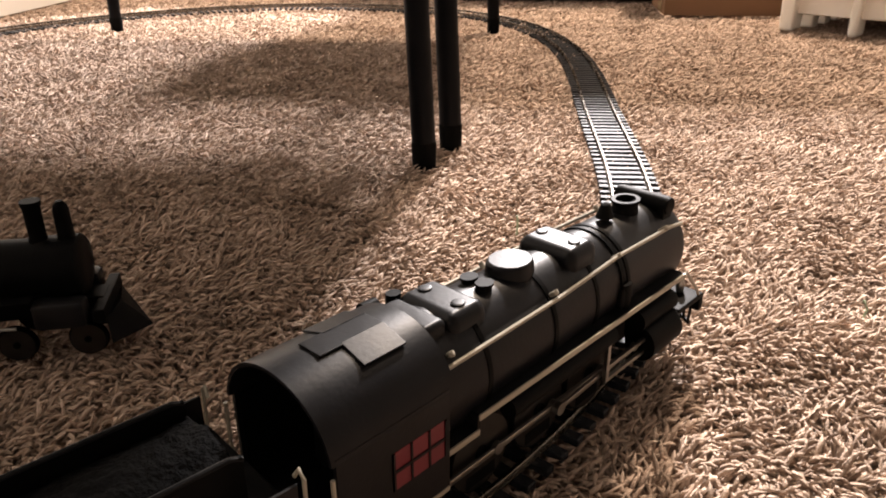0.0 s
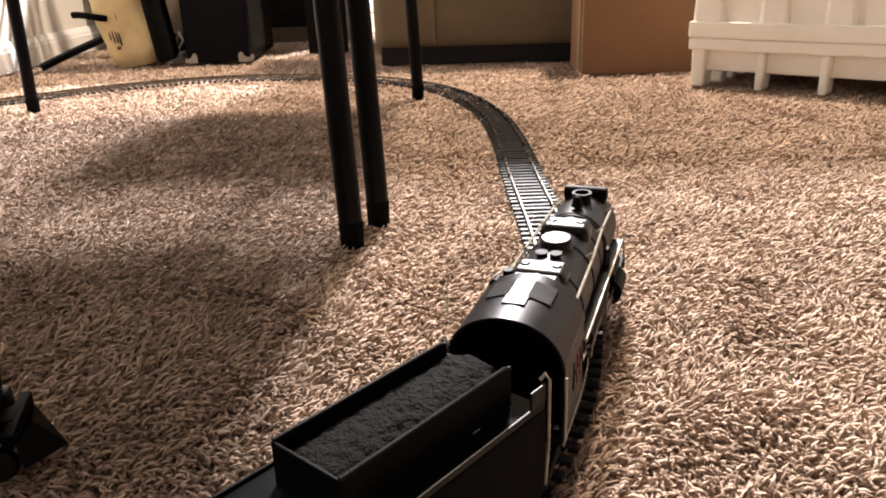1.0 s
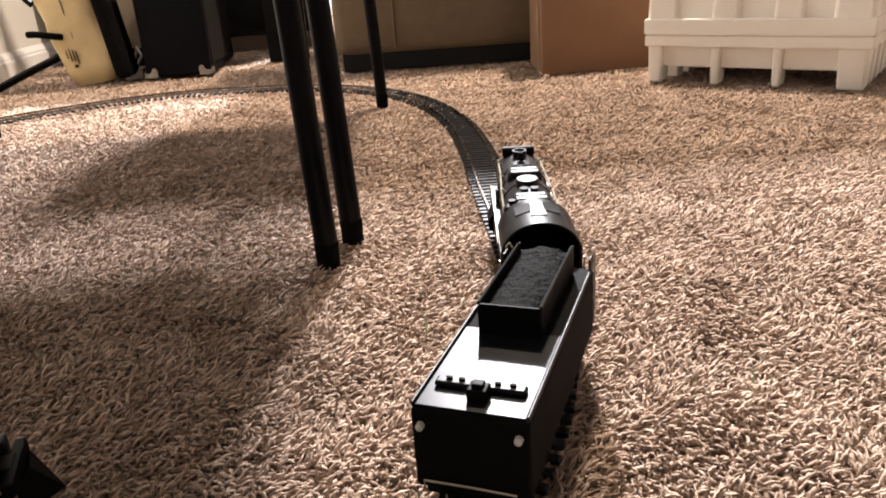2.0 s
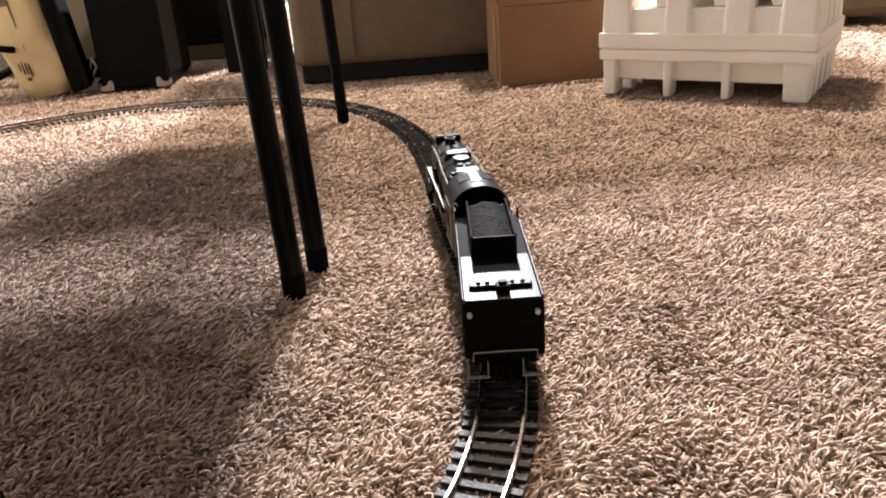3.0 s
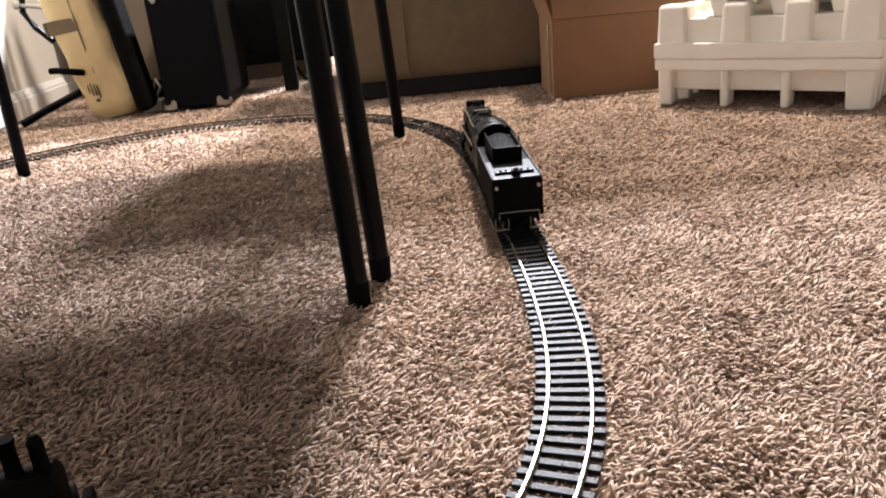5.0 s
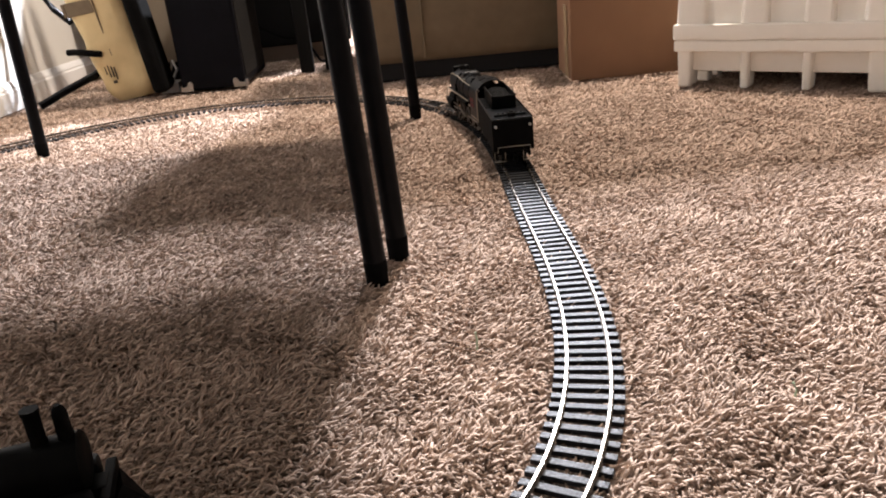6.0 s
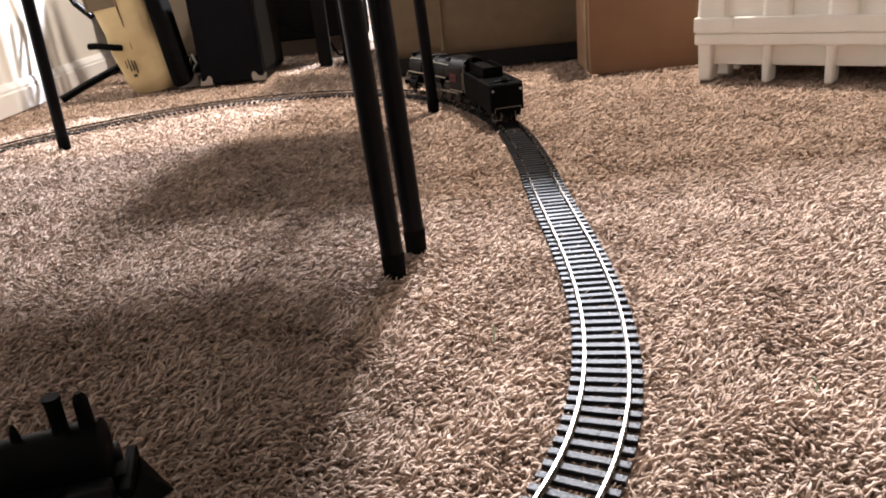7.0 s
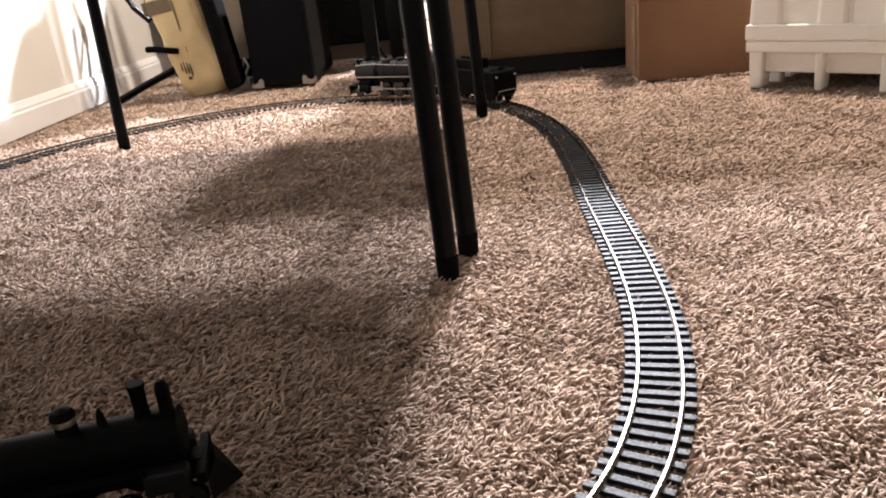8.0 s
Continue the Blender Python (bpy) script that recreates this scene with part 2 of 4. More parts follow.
def on_track(s):
    """Place and unit direction at arc length s."""
    p = Vector((float(np.interp(s, ARC, LINE[:, 0])), float(np.interp(s, ARC, LINE[:, 1])), 0))
    e = 0.006
    d = Vector((float(np.interp(s + e, ARC, LINE[:, 0]) - np.interp(s - e, ARC, LINE[:, 0])), float(np.interp(s + e, ARC, LINE[:, 1]) - np.interp(s - e, ARC, LINE[:, 1])), 0))
    return p, d.normalized()


track = thing("model_railway_track", "two-rail model railway track with black ties laid on carpet", "track")
GAUGE = 0.0323
RAIL_PROF = [(-0.0017, 0.0022), (0.0017, 0.0022), (0.0017, 0.0027), (0.0005, 0.0031), (0.0005, 0.0047), (0.0012, 0.0051), (0.0012, 0.0058), (0.0008, 0.0061), (-0.0008, 0.0061), (-0.0012, 0.0058), (-0.0012, 0.0051), (-0.0005, 0.0047), (-0.0005, 0.0031), (-0.0017, 0.0027)]
for side in (-1, 1):
    bm = bmesh.new()
    last = None
    s = 0.02
    while s < ARC[-1] - 0.02:
        p, d = on_track(s)
        nrm = Vector((d.y, -d.x, 0))
        ring = [bm.verts.new(p + nrm * (side * GAUGE / 2 + a) + Vector((0, 0, z))) for a, z in RAIL_PROF]
        if last:
            for i in range(len(ring)):
                bm.faces.new((last[i], last[(i + 1) % len(ring)], ring[(i + 1) % len(ring)], ring[i]))
        last = ring
        s += 0.008
    part("rail", bm, M_RAIL, track, "worn nickel rail")

# ---- train motion along the track ----
# arc length of the locomotive's middle over time
S_KEYS = [(0.0, 0.573), (0.5, 0.656), (1.0, 0.741), (1.5, 0.827), (2.2, 0.955), (3.0, 1.106), (3.5, 1.190), (4.0, 1.276), (4.5, 1.358), (5.2, 1.500), (6.0, 1.682), (6.5, 1.797), (7.0, 1.925), (7.5, 2.062), (8.0, 2.210)]


def train_s(t):
    ts, ss = [k[0] for k in S_KEYS], [k[1] for k in S_KEYS]
    w = (np.interp(t - 0.2, ts, ss) + 2 * np.interp(t, ts, ss) + np.interp(t + 0.2, ts, ss)) / 4
    if t < 0.2:
        w = np.interp(t, ts, ss)
    if t > 7.8:
        w = np.interp(t, ts, ss)
    return float(w)


RAIL = 0.0061
LOCO_X, LOCO_Y, LOCO_Z = 1.03, 1.20, 1.154
TENDER_X, TENDER_Y, TENDER_Z = 1.09, 0.88, 1.154


def on_rails(s_rear, s_front, back):
    """Pose of a vehicle whose two pivots ride at those arc lengths; its origin lies back ahead of the rear pivot."""
    a, b = on_track(s_rear)[0], on_track(s_front)[0]
    d = (b - a).normalized()
    o = a + d * back
    return pose(o.x, o.y, 0, 0, 0, math.degrees(math.atan2(-d.x, d.y)))


def proportion(root, spun, kx, ky, kz):
    """Stretches the body of a vehicle over the rails; the turning parts keep their round shape."""
    m = Matrix.Translation((0, 0, RAIL)) @ Matrix.Diagonal((kx, ky, kz, 1)) @ Matrix.Translation((0, 0, -RAIL))
    todo = [c for c in root.children if c not in spun]
    while todo:
        ob = todo.pop()
        todo += ob.children
        o = ob.location.copy()
        if o.length:
            ob.location = m @ o
            ob.data.transform(Matrix.Diagonal((kx, ky, kz, 1)))
        else:
            ob.data.transform(m)


# ---- moving locomotive; its origin lies under its middle, forward is +y ----
loco = thing("steam_locomotive", "black model steam locomotive running on the track", "model locomotive")


def wheel(name, parent, x, y, r, spokes, material=M_BLACKMET, weight=False):
    side = 1 if x > 0 else -1
    bm = bmesh.new()
    w = 0.0032
    lathe(bm, [(-w / 2 * side, r * 0.82), (-w / 2 * side, r + 0.0008), (-w / 4 * side, r + 0.0008), (-w / 4 * side, r), (w / 2 * side, r - 0.0002), (w / 2 * side, r * 0.82)], "X", 28)
    ob = part(name, bm, material, parent)
    bm = bmesh.new()
    lathe(bm, [(w / 2 * side * 1.05, r * 0.84), (w / 2 * side * 1.05, r * 0.95), (w / 2 * side * 0.8, r * 0.95), (w / 2 * side * 0.8, r * 0.84)], "X", 28)
    part("tyre", bm, M_TYRE, ob)
    bm = bmesh.new()
    cyl(bm, (-w / 3, 0, 0), (w / 2 * side * 1.3, 0, 0), r * 0.2)
    for i in range(spokes):
        a = 2 * math.pi * i / spokes
        box(bm, (0, 0, r * 0.48), (w * 0.6, r * 0.1, r * 0.75))
        vs = bm.verts[:]
        bmesh.ops.rotate(bm, cent=(0, 0, 0), matrix=Matrix.Rotation(2 * math.pi / spokes, 3, "X"), verts=vs)
    if weight:
        box(bm, (w * 0.45 * side, 0, -r * 0.62), (w * 0.3, r * 1.0, r * 0.35), r * 0.1)
    part("spokes", bm, material, ob)
    return ob


WHEEL, CRANK = 0.0183, 0.0072
AXLES = [y * LOCO_Y for y in (0.048, 0.0155, -0.017, -0.0495)]
ROD = 0.053 * LOCO_Y


def slide(ob, dy):
    """Moves a part and its sub-parts along the vehicle."""
    for q in (ob, *ob.children_recursive):
        if q.location.length:
            q.location.y += dy
        else:
            q.data.transform(Matrix.Translation((0, dy, 0)))


SPIN = []  # wheel, x, y, z, radius


def build_loco():
    # boiler, smokebox and firebox
    bm = bmesh.new()
    lathe(bm, [(-0.0450, 0.0235), (-0.020, 0.0235), (-0.018, 0.0228), (0.062, 0.0212)], "Y", 36, (0, 0, 0.056))
    part("boiler", bm, M_LOCO, loco)
    bm = bmesh.new()
    lathe(bm, [(0.062, 0.0205), (0.063, 0.0214), (0.111, 0.0214), (0.114, 0.0205), (0.115, 0.0190), (0.1155, 0.0120), (0.1185, 0.0105), (0.120, 0.0050)], "Y", 36, (0, 0, 0.056))
    sm = part("smokebox", bm, M_LOCOGREY, loco, "dark grey smokebox")
    for y, r in ((-0.0415, 0.0240), (-0.019, 0.0238), (0.018, 0.0226), (0.045, 0.0219), (0.0625, 0.0220), (0.0665, 0.0220)):
        bm = bmesh.new()
        lathe(bm, [(y - 0.0010, r - 0.001), (y - 0.0010, r), (y + 0.0010, r), (y + 0.0010, r - 0.001)], "Y", 36, (0, 0, 0.056))
        part("boiler_band", bm, M_BLACKMET, loco)
    # stack
    bm = bmesh.new()
    lathe(bm, [(0.071, 0.0090), (0.0755, 0.0066), (0.0800, 0.0058), (0.0812, 0.0066), (0.0826, 0.0066), (0.0826, 0.0048), (0.076, 0.0042)], "Z", 24, (0, 0.091, 0))
    part("smokestack", bm, M_BLACKMET, loco)
    # feedwater heater over the smokebox front
    bm = bmesh.new()
    lathe(bm, [(-0.0150, 0.003), (-0.0145, 0.0040), (-0.012, 0.0044), (0.012, 0.0044), (0.0145, 0.0040), (0.0150, 0.003)], "X", 20, (0, 0.1065, 0.0775))
    for x in (-0.012, 0.012):
        box(bm, (x, 0.106, 0.0745), (0.004, 0.008, 0.007), 0.001)
    part("feedwater_heater", bm, M_BLACKMET, loco)
    bm = bmesh.new()
    cyl(bm, (0, 0.112, 0.069), (0, 0.124, 0.069), 0.0055, seg=20)
    box(bm, (0, 0.116, 0.0745), (0.006, 0.006, 0.003), 0.0008)
    hl = part("headlight", bm, M_BLACKMET, loco)
    bm = bmesh.new()
    cyl(bm, (0, 0.1240, 0.069), (0, 0.1246, 0.069), 0.0045, seg=20)
    part("lens", bm, M_LENS, hl, "clear headlight lens")
    # bell
    bm = bmesh.new()
    lathe(bm, [(0.0785, 0.0005), (0.0790, 0.0042), (0.0815, 0.0032), (0.0845, 0.0022), (0.0855, 0.0006)], "Z", 14, (0.0, 0.0755, 0))
    part("bell", bm, M_BLACKMET, loco)
    # two saddle-shaped sand domes, with round filler caps
    for y, ln in ((0.043, 0.020), (-0.0205, 0.020)):
        bm = bmesh.new()
        vs = box(bm, (0, y, 0.0760), (0.0300, ln * 0.9, 0.0115), 0.0042, segs=4)
        for v in vs:
            v.co.z -= 9 * v.co.x * v.co.x
        dome = part("sand_dome", bm, M_LOCO, loco)
        for x in (-0.0085, 0.0085):
            bm = bmesh.new()
            lathe(bm, [(0.0795, 0.0026), (0.0812, 0.0026), (0.0816, 0.0018)], "Z", 14, (x, y, 0))
            part("filler_cap", bm, M_LOCO, dome)
    # steam dome
    bm = bmesh.new()
    lathe(bm, [(0.072, 0.0112), (0.0765, 0.0096), (0.0805, 0.0093), (0.0815, 0.0088), (0.0820, 0.0080)], "Z", 28, (0, 0.0145, 0))
    part("steam_dome", bm, M_LOCO, loco, "smooth flat-topped steam dome")
    # safety valves
    for x, y in ((-0.0040, -0.0032), (0.0040, -0.0032)):
        bm = bmesh.new()
        lathe(bm, [(0.074, 0.0034), (0.0788, 0.0028), (0.0792, 0.0035), (0.0803, 0.0035), (0.0803, 0.0016)], "Z", 12, (x, y, 0))
        part("safety_valve", bm, M_BLACKMET, loco)
    # whistle and turret casing in front of the cab
    bm = bmesh.new()
    cyl(bm, (-0.0155, -0.029, 0.070), (-0.0155, -0.029, 0.078), 0.0020, seg=10)
    cyl(bm, (-0.0155, -0.029, 0.076), (-0.0155, -0.029, 0.0805), 0.0028, seg=10)
    part("whistle", bm, M_BLACKMET, loco)
    bm = bmesh.new()
    vs = box(bm, (0, -0.0345, 0.0770), (0.026, 0.0105, 0.009), 0.0025, segs=3)
    for v in vs:
        v.co.z -= 9 * v.co.x * v.co.x
    part("turret_cover", bm, M_LOCO, loco)
    # generator beside the boiler
    bm = bmesh.new()
    cyl(bm, (-0.019, -0.040, 0.076), (-0.019, -0.034, 0.076), 0.0035, seg=12)
    part("generator", bm, M_BLACKMET, loco)
    # handrails along the boiler with their stanchions
    for x in (-1, 1):
        bm = bmesh.new()
        tube(bm, [(x * 0.0214, -0.041, 0.0690), (x * 0.0208, 0.02, 0.0700), (x * 0.0194, 0.06, 0.0718), (x * 0.0192, 0.100, 0.0710), (x * 0.0185, 0.112, 0.0690), (x * 0.012, 0.1175, 0.060)], 0.00085)
        rail = part("handrail", bm, M_PIPE, loco, "bare wire handrail")
        for y in (-0.034, 0.019, 0.060, 0.096):
            bm = bmesh.new()
            cyl(bm, (x * 0.0160, y, 0.0695), (x * 0.0197, y, 0.0724), 0.0009, seg=8)
            lathe(bm, [(-0.0014, 0.0003), (0, 0.0014), (0.0014, 0.0003)], "X", 8, (x * 0.0197, y, 0.0722))
            part("stanchion", bm, M_PIPE, rail)
        # running board in two levels, pale outer edge
        bm = bmesh.new()
        box(bm, (x * 0.0198, 0.040, 0.0475), (0.013, 0.135, 0.0016), 0.0003)
        box(bm, (x * 0.0198, -0.0370, 0.0420), (0.013, 0.019, 0.0016), 0.0003)
        box(bm, (x * 0.0198, -0.0275, 0.0448), (0.013, 0.0012, 0.006))
        rb = part("running_board", bm, M_LOCO, loco)
        bm = bmesh.new()
        box(bm, (x * 0.0266, 0.040, 0.0473), (0.0007, 0.135, 0.0022))
        box(bm, (x * 0.0266, -0.0370, 0.0418), (0.0007, 0.019, 0.0022))
        part("edge_stripe", bm, M_PIPE, rb, "pale edge stripe")
        # air tanks and pumps under the running board
        bm = bmesh.new()
        cyl(bm, (x * 0.0235, -0.010, 0.0395), (x * 0.0225, 0.055, 0.0395), 0.0042, seg=16)
        part("air_tank", bm, M_BLACKMET, loco)
        bm = bmesh.new()
        box(bm, (x * 0.0200, 0.064, 0.053), (0.007, 0.009, 0.010), 0.002)
        cyl(bm, (x * 0.0215, 0.064, 0.048), (x * 0.0215, 0.064, 0.059), 0.0030, seg=14)
        part("air_pump", bm, M_BLACKMET, loco)
        # cylinder block
        bm = bmesh.new()
        cyl(bm, (x * 0.0235, 0.078, 0.0245), (x * 0.0235, 0.102, 0.0245), 0.0082, seg=22)
        cyl(bm, (x * 0.0215, 0.076, 0.0355), (x * 0.0215, 0.104, 0.0355), 0.0050, seg=18)
        box(bm, (x * 0.019, 0.090, 0.030), (0.012, 0.022, 0.012), 0.002)
        cb = part("cylinder", bm, M_BLACKMET, loco)
        bm = bmesh.new()
        cyl(bm, (x * 0.0235, 0.1022, 0.0245), (x * 0.0235, 0.1036, 0.0245), 0.0070, seg=22)
        part("cylinder_head", bm, M_STEEL, cb, "bright cylinder cover")
        # crosshead guide
        bm = bmesh.new()
        box(bm, (x * 0.0255, 0.064, 0.0275), (0.0018, 0.028, 0.0016))
        box(bm, (x * 0.0255, 0.064, 0.0215), (0.0018, 0.028, 0.0016))
        box(bm, (x * 0.0255, 0.0495, 0.030), (0.0020, 0.002, 0.018))
        part("crosshead_guide", bm, M_STEEL, loco)
        # ladder at the pilot deck
        bm = bmesh.new()
        tube(bm, [(x * 0.0275, 0.107, 0.0490), (x * 0.0265, 0.122, 0.034), (x * 0.0255, 0.128, 0.026)], 0.0007)
        part("front_handrail", bm, M_PIPE, loco)
    # frame and pilot
    bm = bmesh.new()
    box(bm, (0, 0.006, 0.026), (0.020, 0.195, 0.016), 0.002)
    box(bm, (0, -0.035, 0.040), (0.034, 0.060, 0.018), 0.003)
    part("main_frame", bm, M_BLACKMET, loco)
    bm = bmesh.new()
    box(bm, (0, 0.1165, 0.029), (0.054, 0.022, 0.003), 0.0008)
    box(bm, (0, 0.1275, 0.0255), (0.054, 0.004, 0.009), 0.001)
    part("pilot_beam", bm, M_BLACKMET, loco)
    bm = bmesh.new()
    for i in range(-5, 6):
        x = i * 0.0042
        tip = 0.0115 * (1 - abs(i) / 5.5)
        tube(bm, [(x, 0.129, 0.0225), (x * 0.9, 0.131 + tip, 0.0105)], 0.0009, 6)
    tube(bm, [(-0.0195, 0.1315, 0.0102), (-0.010, 0.137, 0.0102), (0, 0.1425, 0.0102), (0.010, 0.137, 0.0102), (0.0195, 0.1315, 0.0102)], 0.0011, 6)
    part("pilot", bm, M_BLACKMET, loco)
    bm = bmesh.new()
    box(bm, (0, 0.134, 0.0205), (0.004, 0.012, 0.004), 0.001)
    box(bm, (0, 0.1405, 0.0205), (0.006, 0.004, 0.008), 0.001)
    part("coupler", bm, M_BLACKMET, loco)
    for x in (-0.017, 0.017):
        bm = bmesh.new()
        lathe(bm, [(0.030, 0.0018), (0.034, 0.0024), (0.037, 0.0020), (0.039, 0.0006)], "Z", 10, (x, 0.122, 0))
        part("class_light", bm, M_STEEL, loco)
    # cab: side walls, front wall, arched roof with hatches
    for x in (-1, 1):
        bm = bmesh.new()
        # one sheet with the window cut out
        ys, zs = (-0.1035, -0.0846, -0.0624, -0.0612), (0.0280, 0.0432, 0.0568, 0.0668)
        sheet = [[[bm.verts.new((x * w, y, z)) for z in zs] for y in ys] for w in (0.0276, 0.0260)]
        solid = {(i, j) for i in range(3) for j in range(3)} - {(1, 1)}
        for i, j in solid:
            for v in sheet:
                bm.faces.new((v[i][j], v[i + 1][j], v[i + 1][j + 1], v[i][j + 1]))
            for (p, q), (r, t), d in (((i, j), (i + 1, j), (0, -1)), ((i, j + 1), (i + 1, j + 1), (0, 1)), ((i, j), (i, j + 1), (-1, 0)), ((i + 1, j), (i + 1, j + 1), (1, 0))):
                if (i + d[0], j + d[1]) not in solid:
                    bm.faces.new((sheet[0][p][q], sheet[0][r][t], sheet[1][r][t], sheet[1][p][q]))
        side = part("cab_side", bm, M_LOCO, loco)
        bm = bmesh.new()
        box(bm, (x * 0.0272, -0.0735, 0.0500), (0.0010, 0.0215, 0.0135))
        win = part("cab_window", bm, M_RED, side, "deep red cab window panel")
        bm = bmesh.new()
        box(bm, (x * 0.0254, -0.0825, 0.0480), (0.0006, 0.040, 0.034))
        part("cab_lining", bm, M_BLACKMET, side)
        for yy in (-0.0840, -0.0772, -0.0700, -0.0632):
            bm = bmesh.new()
            box(bm, (x * 0.0278, yy, 0.0500), (0.0008, 0.0007, 0.0135))
            part("window_bar", bm, M_LOCO, win)
        bm = bmesh.new()
        box(bm, (x * 0.0278, -0.0735, 0.0500), (0.0008, 0.0215, 0.0010))
        part("window_bar", bm, M_LOCO, win)
        bm = bmesh.new()
        tube(bm, [(x * 0.0285, -0.1045, 0.033), (x * 0.0288, -0.1055, 0.045), (x * 0.0285, -0.1055, 0.062)], 0.0007)
        part("grab_rail", bm, M_PIPE, side)
        bm = bmesh.new()
        box(bm, (x * 0.0275, -0.0825, 0.0293), (0.001, 0.042, 0.0016))
        part("sill_stripe", bm, M_PIPE, side, "pale sill stripe")
    bm = bmesh.new()
    box(bm, (0, -0.0625, 0.050), (0.052, 0.0016, 0.042))
    box(bm, (0, -0.0830, 0.0305), (0.052, 0.040, 0.002))
    part("cab_front", bm, M_LOCO, loco)
    bm = bmesh.new()
    n = 22
    outer, inner = [], []
    for y in (-0.0590, -0.1050):
        for r, dst in ((0.0, outer), (-0.0013, inner)):
            row = []
            for i in range(n + 1):
                a = math.pi * (0.04 + 0.92 * i / n)
                row.append(bm.verts.new(((0.0280 + r) * math.cos(a), y, 0.0615 + (0.0230 + r) * math.sin(a) ** 0.9)))
            dst.append(row)
    for i in range(n):
        bm.faces.new((outer[0][i], outer[0][i + 1], outer[1][i + 1], outer[1][i]))
        bm.faces.new((inner[0][i], inner[0][i + 1], inner[1][i + 1], inner[1][i]))
        for k in (0, 1):
            bm.faces.new((outer[k][i], outer[k][i + 1], inner[k][i + 1], inner[k][i]))
    for i in (0, n):
        bm.faces.new((outer[0][i], outer[1][i], inner[1][i], inner[0][i]))
    roof = part("cab_roof", bm, M_LOCO, loco, "arched satin black cab roof")
    for a, wd in ((0, 0.011), (-0.36, 0.012), (0.36, 0.012)):
        bm = bmesh.new()
        ln = 0.024 if a == 0 else 0.016
        box(bm, (0, 0, 0), (wd, ln, 0.0008), 0.0003)
        x, z = 0.0285 * math.sin(a), 0.0615 + 0.0232 * math.cos(a) ** 0.9
        part("roof_hatch", bm, M_LOCO, roof, m=pose(x, -0.0800 if a == 0 else -0.076, z, 0, math.degrees(a) * 0.85, 0))
    # backhead in the cab
    bm = bmesh.new()
    lathe(bm, [(-0.075, 0.015), (-0.073, 0.019), (-0.063, 0.020)], "Y", 22, (0, 0, 0.050))
    part("backhead", bm, M_BLACKMET, loco)
    for ob in loco.children:
        if ob.name.split(".")[0] in ("cab_side", "cab_front", "cab_roof", "backhead"):
            slide(ob, 0.019)
    # wheels: four coupled axles, a leading and a trailing one
    r = WHEEL
    for y in AXLES:
        for x in (-GAUGE / 2, GAUGE / 2):
            SPIN.append((wheel("driving_wheel", loco, x, y, r, 12, weight=True), x, y, RAIL + r, r))
    for y, rr in ((0.1095 * LOCO_Y, 0.0102), (-0.0815 * LOCO_Y, 0.0115)):
        for x in (-GAUGE / 2, GAUGE / 2):
            SPIN.append((wheel("truck_wheel", loco, x, y, rr, 8), x, y, RAIL + rr, rr))
    bm = bmesh.new()
    for x in (-0.0225, 0.0225):
        box(bm, (x, -0.0815, 0.0185), (0.0022, 0.034, 0.0055), 0.0012)
    box(bm, (0, -0.070, 0.022), (0.044, 0.004, 0.005), 0.001)
    part("trailing_truck_frame", bm, M_BLACKMET, loco)
    rods = []
    for x in (-0.0205, 0.0205):
        bm = bmesh.new()
        box(bm, (0, (AXLES[0] + AXLES[-1]) / 2, 0), (0.0018, AXLES[0] - AXLES[-1], 0.0030), 0.0007)
        for y in AXLES:
            cyl(bm, (-0.0013, y, 0), (0.0013, y, 0), 0.0028, seg=12)
        rods.append((part("side_rod", bm, M_STEEL, loco, "bright steel side rod"), x))
    mains = []
    for x in (-0.0236, 0.0236):
        bm = bmesh.new()
        box(bm, (0, ROD / 2, 0), (0.0016, ROD, 0.0028), 0.0005)
        cyl(bm, (-0.0014, 0, 0), (0.0014, 0, 0), 0.0030, seg=12)
        cyl(bm, (-0.0012, ROD, 0), (0.0012, ROD, 0), 0.0023, seg=12)
        mains.append((part("main_rod", bm, M_STEEL, loco, "bright steel main rod"), x))
    proportion(loco, {w[0] for w in SPIN} | {q[0] for q in rods + mains}, LOCO_X, LOCO_Y, LOCO_Z)
    return rods, mains


RODS, MAINS = build_loco()

# ---- tender ----
tender = thing("coal_tender", "gloss black coal tender coupled behind the locomotive", "model tender")
TENDER_SPIN = []


